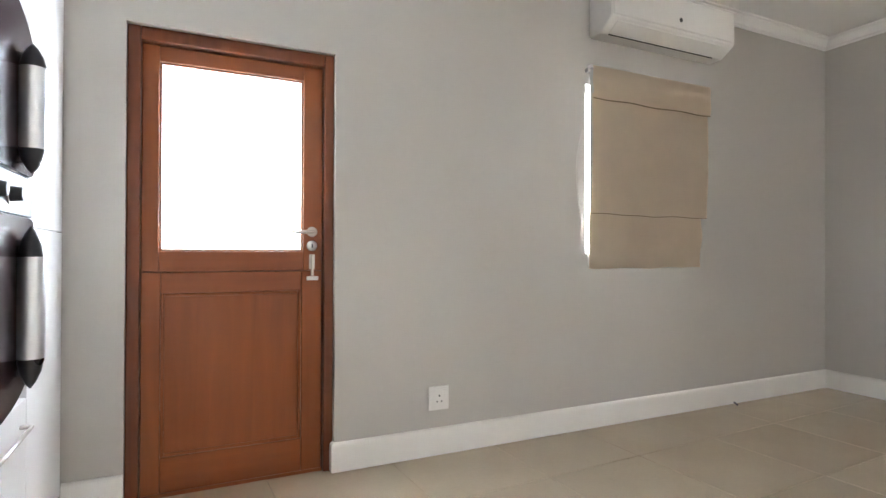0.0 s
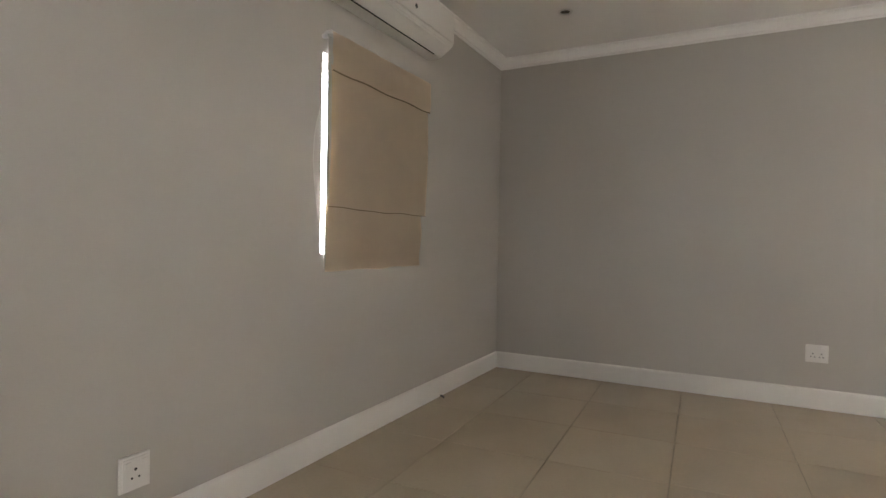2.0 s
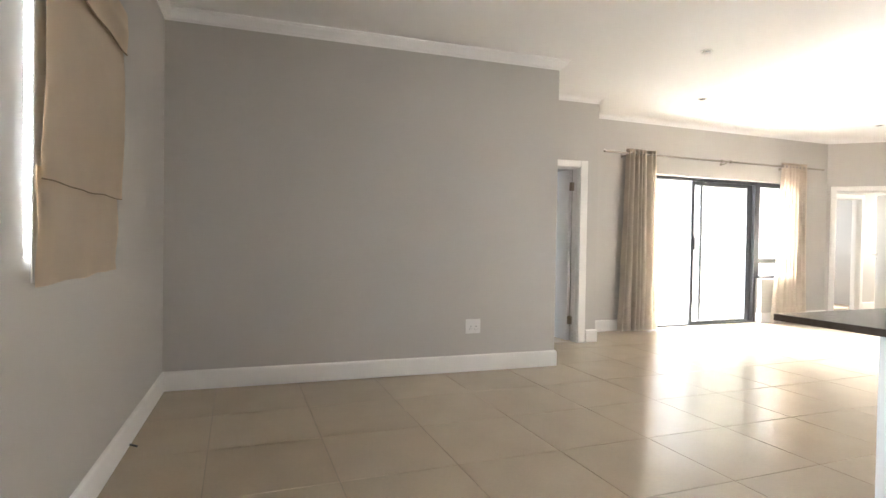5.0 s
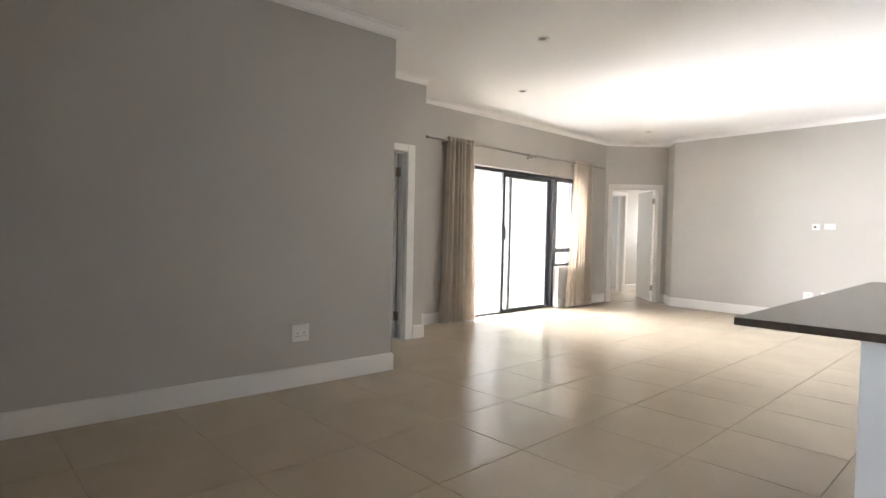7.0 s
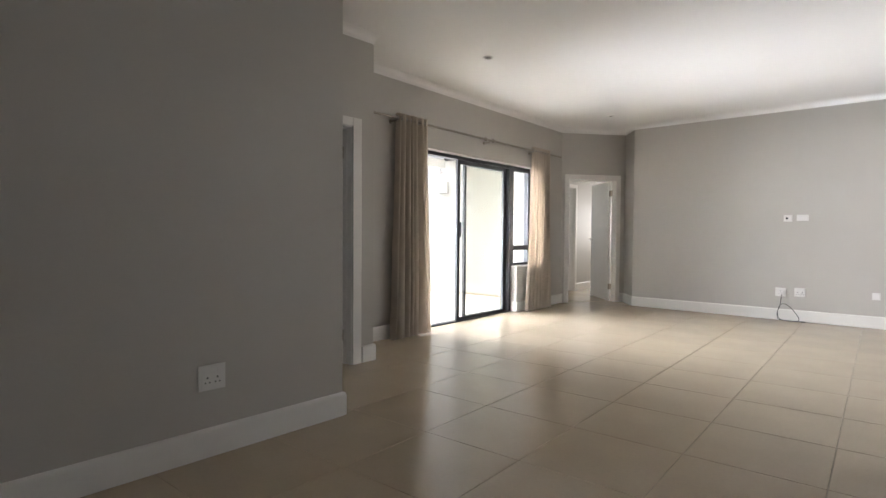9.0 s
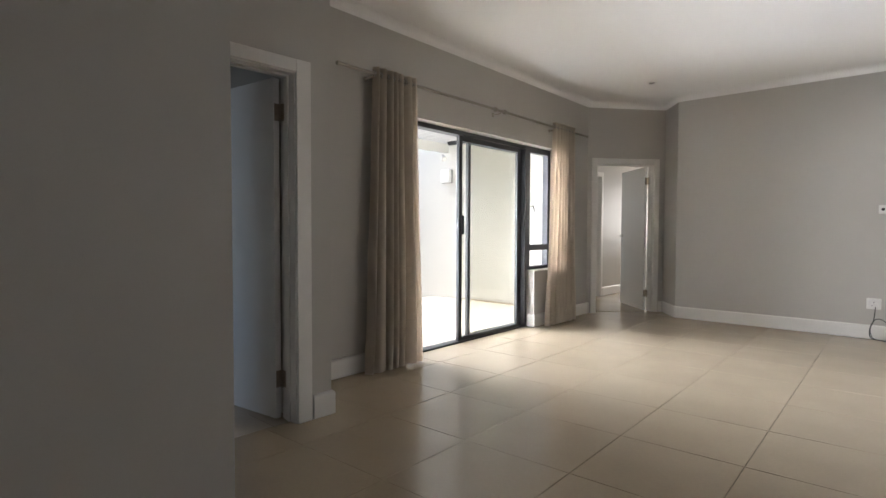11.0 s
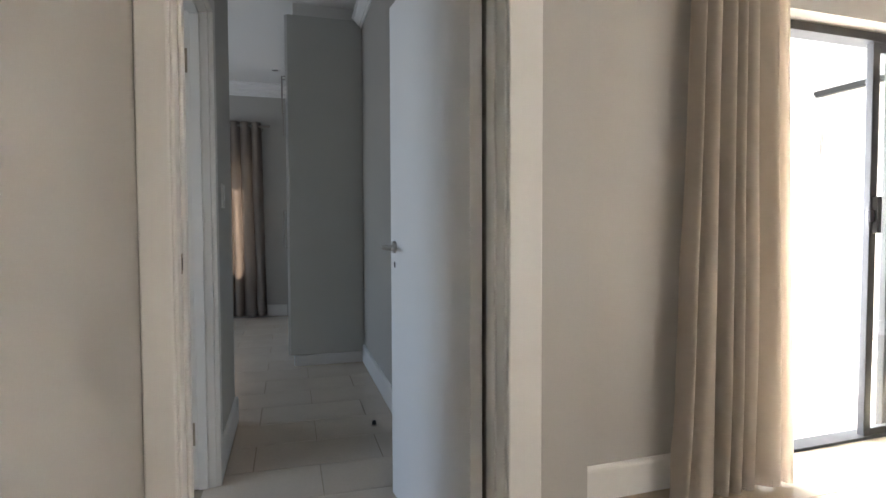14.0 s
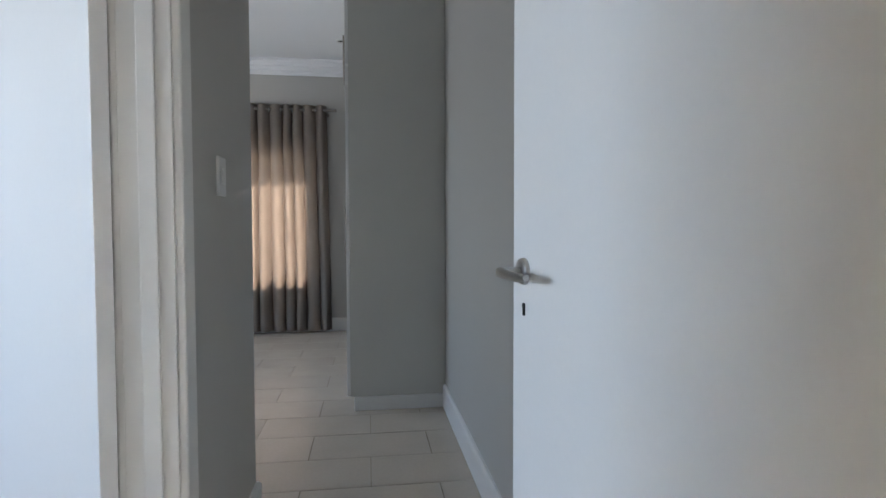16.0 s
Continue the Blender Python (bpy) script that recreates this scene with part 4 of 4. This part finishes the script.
door_stop = thing("door_stop", "small dark rubber door stop on the passage floor", "door stop", Matrix.Translation((7.765, -1.427, 0)))
part("base", tube([(0, 0, 0), (0, 0, 0.004), (0, 0, 0.006)], [0.016, 0.016, 0.013], 14), HINGE, door_stop)
part("buffer", tube([(0, 0, 0.004), (0, 0, 0.022), (0, 0, 0.027)], [0.012, 0.012, 0.008], 14), CABLE, door_stop, "", True)
stub = thing("cable_stub", "short black cable end at the foot of the wall", "cable", Matrix.Translation((3.90, YA - 0.018, 0)))
part("lead", tube([(0.0, 0.006, 0.012), (-0.006, -0.008, 0.014), (-0.012, -0.026, 0.009), (-0.020, -0.040, 0.007)], [0.006, 0.006, 0.006, 0.007], 8), CABLE, stub, "", True)

# ---- patio and garden ----
slab("pavement", [(6.75, YR - 0.02), (6.98, -6.62), (9.75, -6.62), (9.75, YR - 0.02)], -0.12, -0.024, GROUT, "pale patio tiles outside the sliding door", "pavement")
PAVE = bpy.data.objects["pavement"]
wall("wall_patio_wing", (13.2, -6.65), (7.0, -6.65), 0.10, z1=3.1, label="white plastered patio wall", mat=PATIOWALL, z0=-0.15)
wall("wall_patio_house", (6.86, YR - 0.012), (13.2, YR - 0.012), -0.010, z1=3.1, label="white plastered house wall beside the patio", mat=PATIOWALL, z0=-0.15)
wall("wall_garden", (13.2, YR), (13.2, -6.75), 0.2, z1=2.0, label="white plastered garden wall", mat=PATIOWALL, z0=-0.15)
g = slab("ground", [(-900, -900), (900, -900), (900, 900), (-900, 900)], -0.30, -0.125, GROUND, "pale gravel ground round the house", "ground")

roof = thing("patio_roof", "white corrugated patio roof on a white beam", "patio roof")
bm = bmesh.new()
n = 150
prev = None
for i in range(n + 1):
    y = -6.60 + i * (4.80 / n)
    h = 0.018 * math.sin(i * 2 * math.pi / 6)
    cur = [bm.verts.new((6.86, y, 2.74 + h)), bm.verts.new((9.52, y, 2.60 + h))]
    if prev:
        bm.faces.new((prev[0], prev[1], cur[1], cur[0]))
    prev = cur
bmesh.ops.solidify(bm, geom=bm.faces[:], thickness=0.002)
part("sheet", bm, SHEET, roof, "white corrugated sheet")
part("beam", box(9.40, 9.46, -6.60, -1.80, 2.42, 2.575, 0.004), PATIOWALL, roof, "white fascia beam")
part("flashing", box(6.95, 9.42, -6.645, -6.585, 2.555, 2.615, 0.003), CHARCOAL, roof, "dark wall flashing")
wl = thing("wall_lamp", "square white outdoor wall lamp on the patio wall", "wall lamp", Matrix.Translation((9.46, -6.65, 2.04)))
part("back_plate", box(-0.11, 0.11, 0.0, 0.02, -0.12, 0.12, 0.004), GREYPLASTIC, wl)
part("diffuser", box(-0.10, 0.10, 0.02, 0.085, -0.11, 0.11, 0.015), BOARD, wl)
sl = thing("spotlight", "small white spotlight under the patio beam", "spotlight", Matrix.Translation((9.38, -6.45, 2.42)))
part("stem", tube([(0.04, 0, 0.0), (0.04, 0, -0.05)], 0.008, 8), SOCKET, sl, "", True)
part("head", tube([(0.04, 0, -0.04), (0.0, 0.01, -0.09), (-0.03, 0.015, -0.12)], [0.02, 0.035, 0.04], 14), SOCKET, sl, "", True)


# ---- floor tiles, piece by piece ----
def clip(poly, a, b, c):
    """The part of a polygon where a*x + b*y <= c."""
    out = []
    for i, p in enumerate(poly):
        q = poly[(i + 1) % len(poly)]
        dp, dq = a * p[0] + b * p[1] - c, a * q[0] + b * q[1] - c
        if dp <= 0:
            out.append(p)
        if dp * dq < 0:
            t = dp / (dp - dq)
            out.append((p[0] + t * (q[0] - p[0]), p[1] + t * (q[1] - p[1])))
    return out


def tile_mesh(polys, z0, z1, mat, name):
    bm = bmesh.new()
    for poly in polys:
        hi, lo = [bm.verts.new((x, y, z1)) for x, y in poly], [bm.verts.new((x, y, z0)) for x, y in poly]
        bm.faces.new(hi)
        for i in range(len(poly)):
            j = (i + 1) % len(poly)
            bm.faces.new((hi[i], hi[j], lo[j], lo[i]))
    return mesh_of(name, bm, mat)


def whole_tile(w, h, mat, name, gap=0.004, edge=0.0014):
    x, y = w / 2 - gap / 2, h / 2 - gap / 2
    bm = bmesh.new()
    rings = [[bm.verts.new((sx * (x - o), sy * (y - o), z)) for sx, sy in ((-1, -1), (1, -1), (1, 1), (-1, 1))] for o, z in ((0, -0.008), (0, -edge), (edge, 0))]
    for a, b in zip(rings, rings[1:]):
        for i in range(4):
            j = (i + 1) % 4
            bm.faces.new((a[i], a[j], b[j], b[i]))
    bm.faces.new(rings[-1])
    return mesh_of(name, bm, mat)


def lay(parent, mat, origin, turn, w, h, regions, z, stagger=False, box_=(-1, 7.2, -7.3, 2.9)):
    """Tiles on a grid, cut by regions: each a list of half planes (a, b, c)."""
    whole = whole_tile(w, h, mat, "tile")
    ca, sa = math.cos(radians(turn)), math.sin(radians(turn))
    for i in range(-30, 60):
        for j in range(-40, 40):
            u, v = (i + 0.5) * w, (j + 0.5) * h
            if stagger and i % 2:
                v += h / 2
            cx, cy = origin[0] + u * ca - v * sa, origin[1] + u * sa + v * ca
            if not (box_[0] < cx < box_[1] and box_[2] < cy < box_[3]):
                continue
            g = 0.0016
            quad = [(cx + (p * ca - q * sa), cy + (p * sa + q * ca)) for p, q in ((-w / 2 + g, -h / 2 + g), (w / 2 - g, -h / 2 + g), (w / 2 - g, h / 2 - g), (-w / 2 + g, h / 2 - g))]
            pieces, full = [], False
            for reg in regions:
                poly = quad
                for a, b, c in reg:
                    poly = clip(poly, a, b, c) if poly else poly
                if len(poly) >= 3:
                    area = abs(sum(p[0] * q[1] - q[0] * p[1] for p, q in zip(poly, poly[1:] + poly[:1]))) / 2
                    if area > (w - 0.004) * (h - 0.004) * 0.9999:
                        full = True
                    elif area > 0.0004:
                        pieces.append(poly)
            if full:
                ob = new("tile", whole)
                ob.matrix_world = Matrix.Translation((cx, cy, z)) @ Matrix.Rotation(radians(turn), 4, "Z")
            elif pieces:
                ob = new("tile", tile_mesh(pieces, z - 0.008, z, mat, "cut_tile"))
            else:
                continue
            ob.parent = parent


EDGE = (1, SLOPE, S0[0] + SLOPE * S0[1] + 0.09)      # under the patio door
CANT = (0.781, -0.625, 0.781 * K1[0] - 0.625 * K1[1] + 0.06)
MAIN = [
    [(1, 0, 5.10), (-1, 0, 0.85), (0, 1, 2.74), (0, -1, 7.10)],
    [(-1, 0, -5.10), (1, 0, 6.085), (0, 1, -0.605), (0, -1, 7.10), CANT],
    [(-1, 0, -6.085), (0, 1, -1.71), EDGE, CANT, (0, -1, 7.5)],
]
lay(floor, TILE, (2.5446, 0.974), 2.36, 0.6175, 0.6175, MAIN, 0.0)
PASS = [[(-1, 0, -6.09), (1, 0, 12.05), (0, 1, -0.60), (0, -1, 1.62)], [(-1, 0, -8.0), (1, 0, 12.05), (0, -1, 0.60), (0, 1, 3.05)]]
lay(floor_p, TILE_GREY, (6.385, -1.10), 0.0, 0.3125, 0.61, PASS, 0.0, True, (6.0, 12.3, -2.0, 3.3))
PATIO = [[(-1, -SLOPE, -(S0[0] + SLOPE * S0[1] + 0.21)), (1, 0, 9.74), (0, 1, YR - 0.02), (0, -1, 6.64)]]
lay(PAVE, PATIOTILE, (6.9, -1.9), 2.2, 0.50, 0.50, PATIO, -0.018, False, (6.6, 10.2, -7, -1.5))
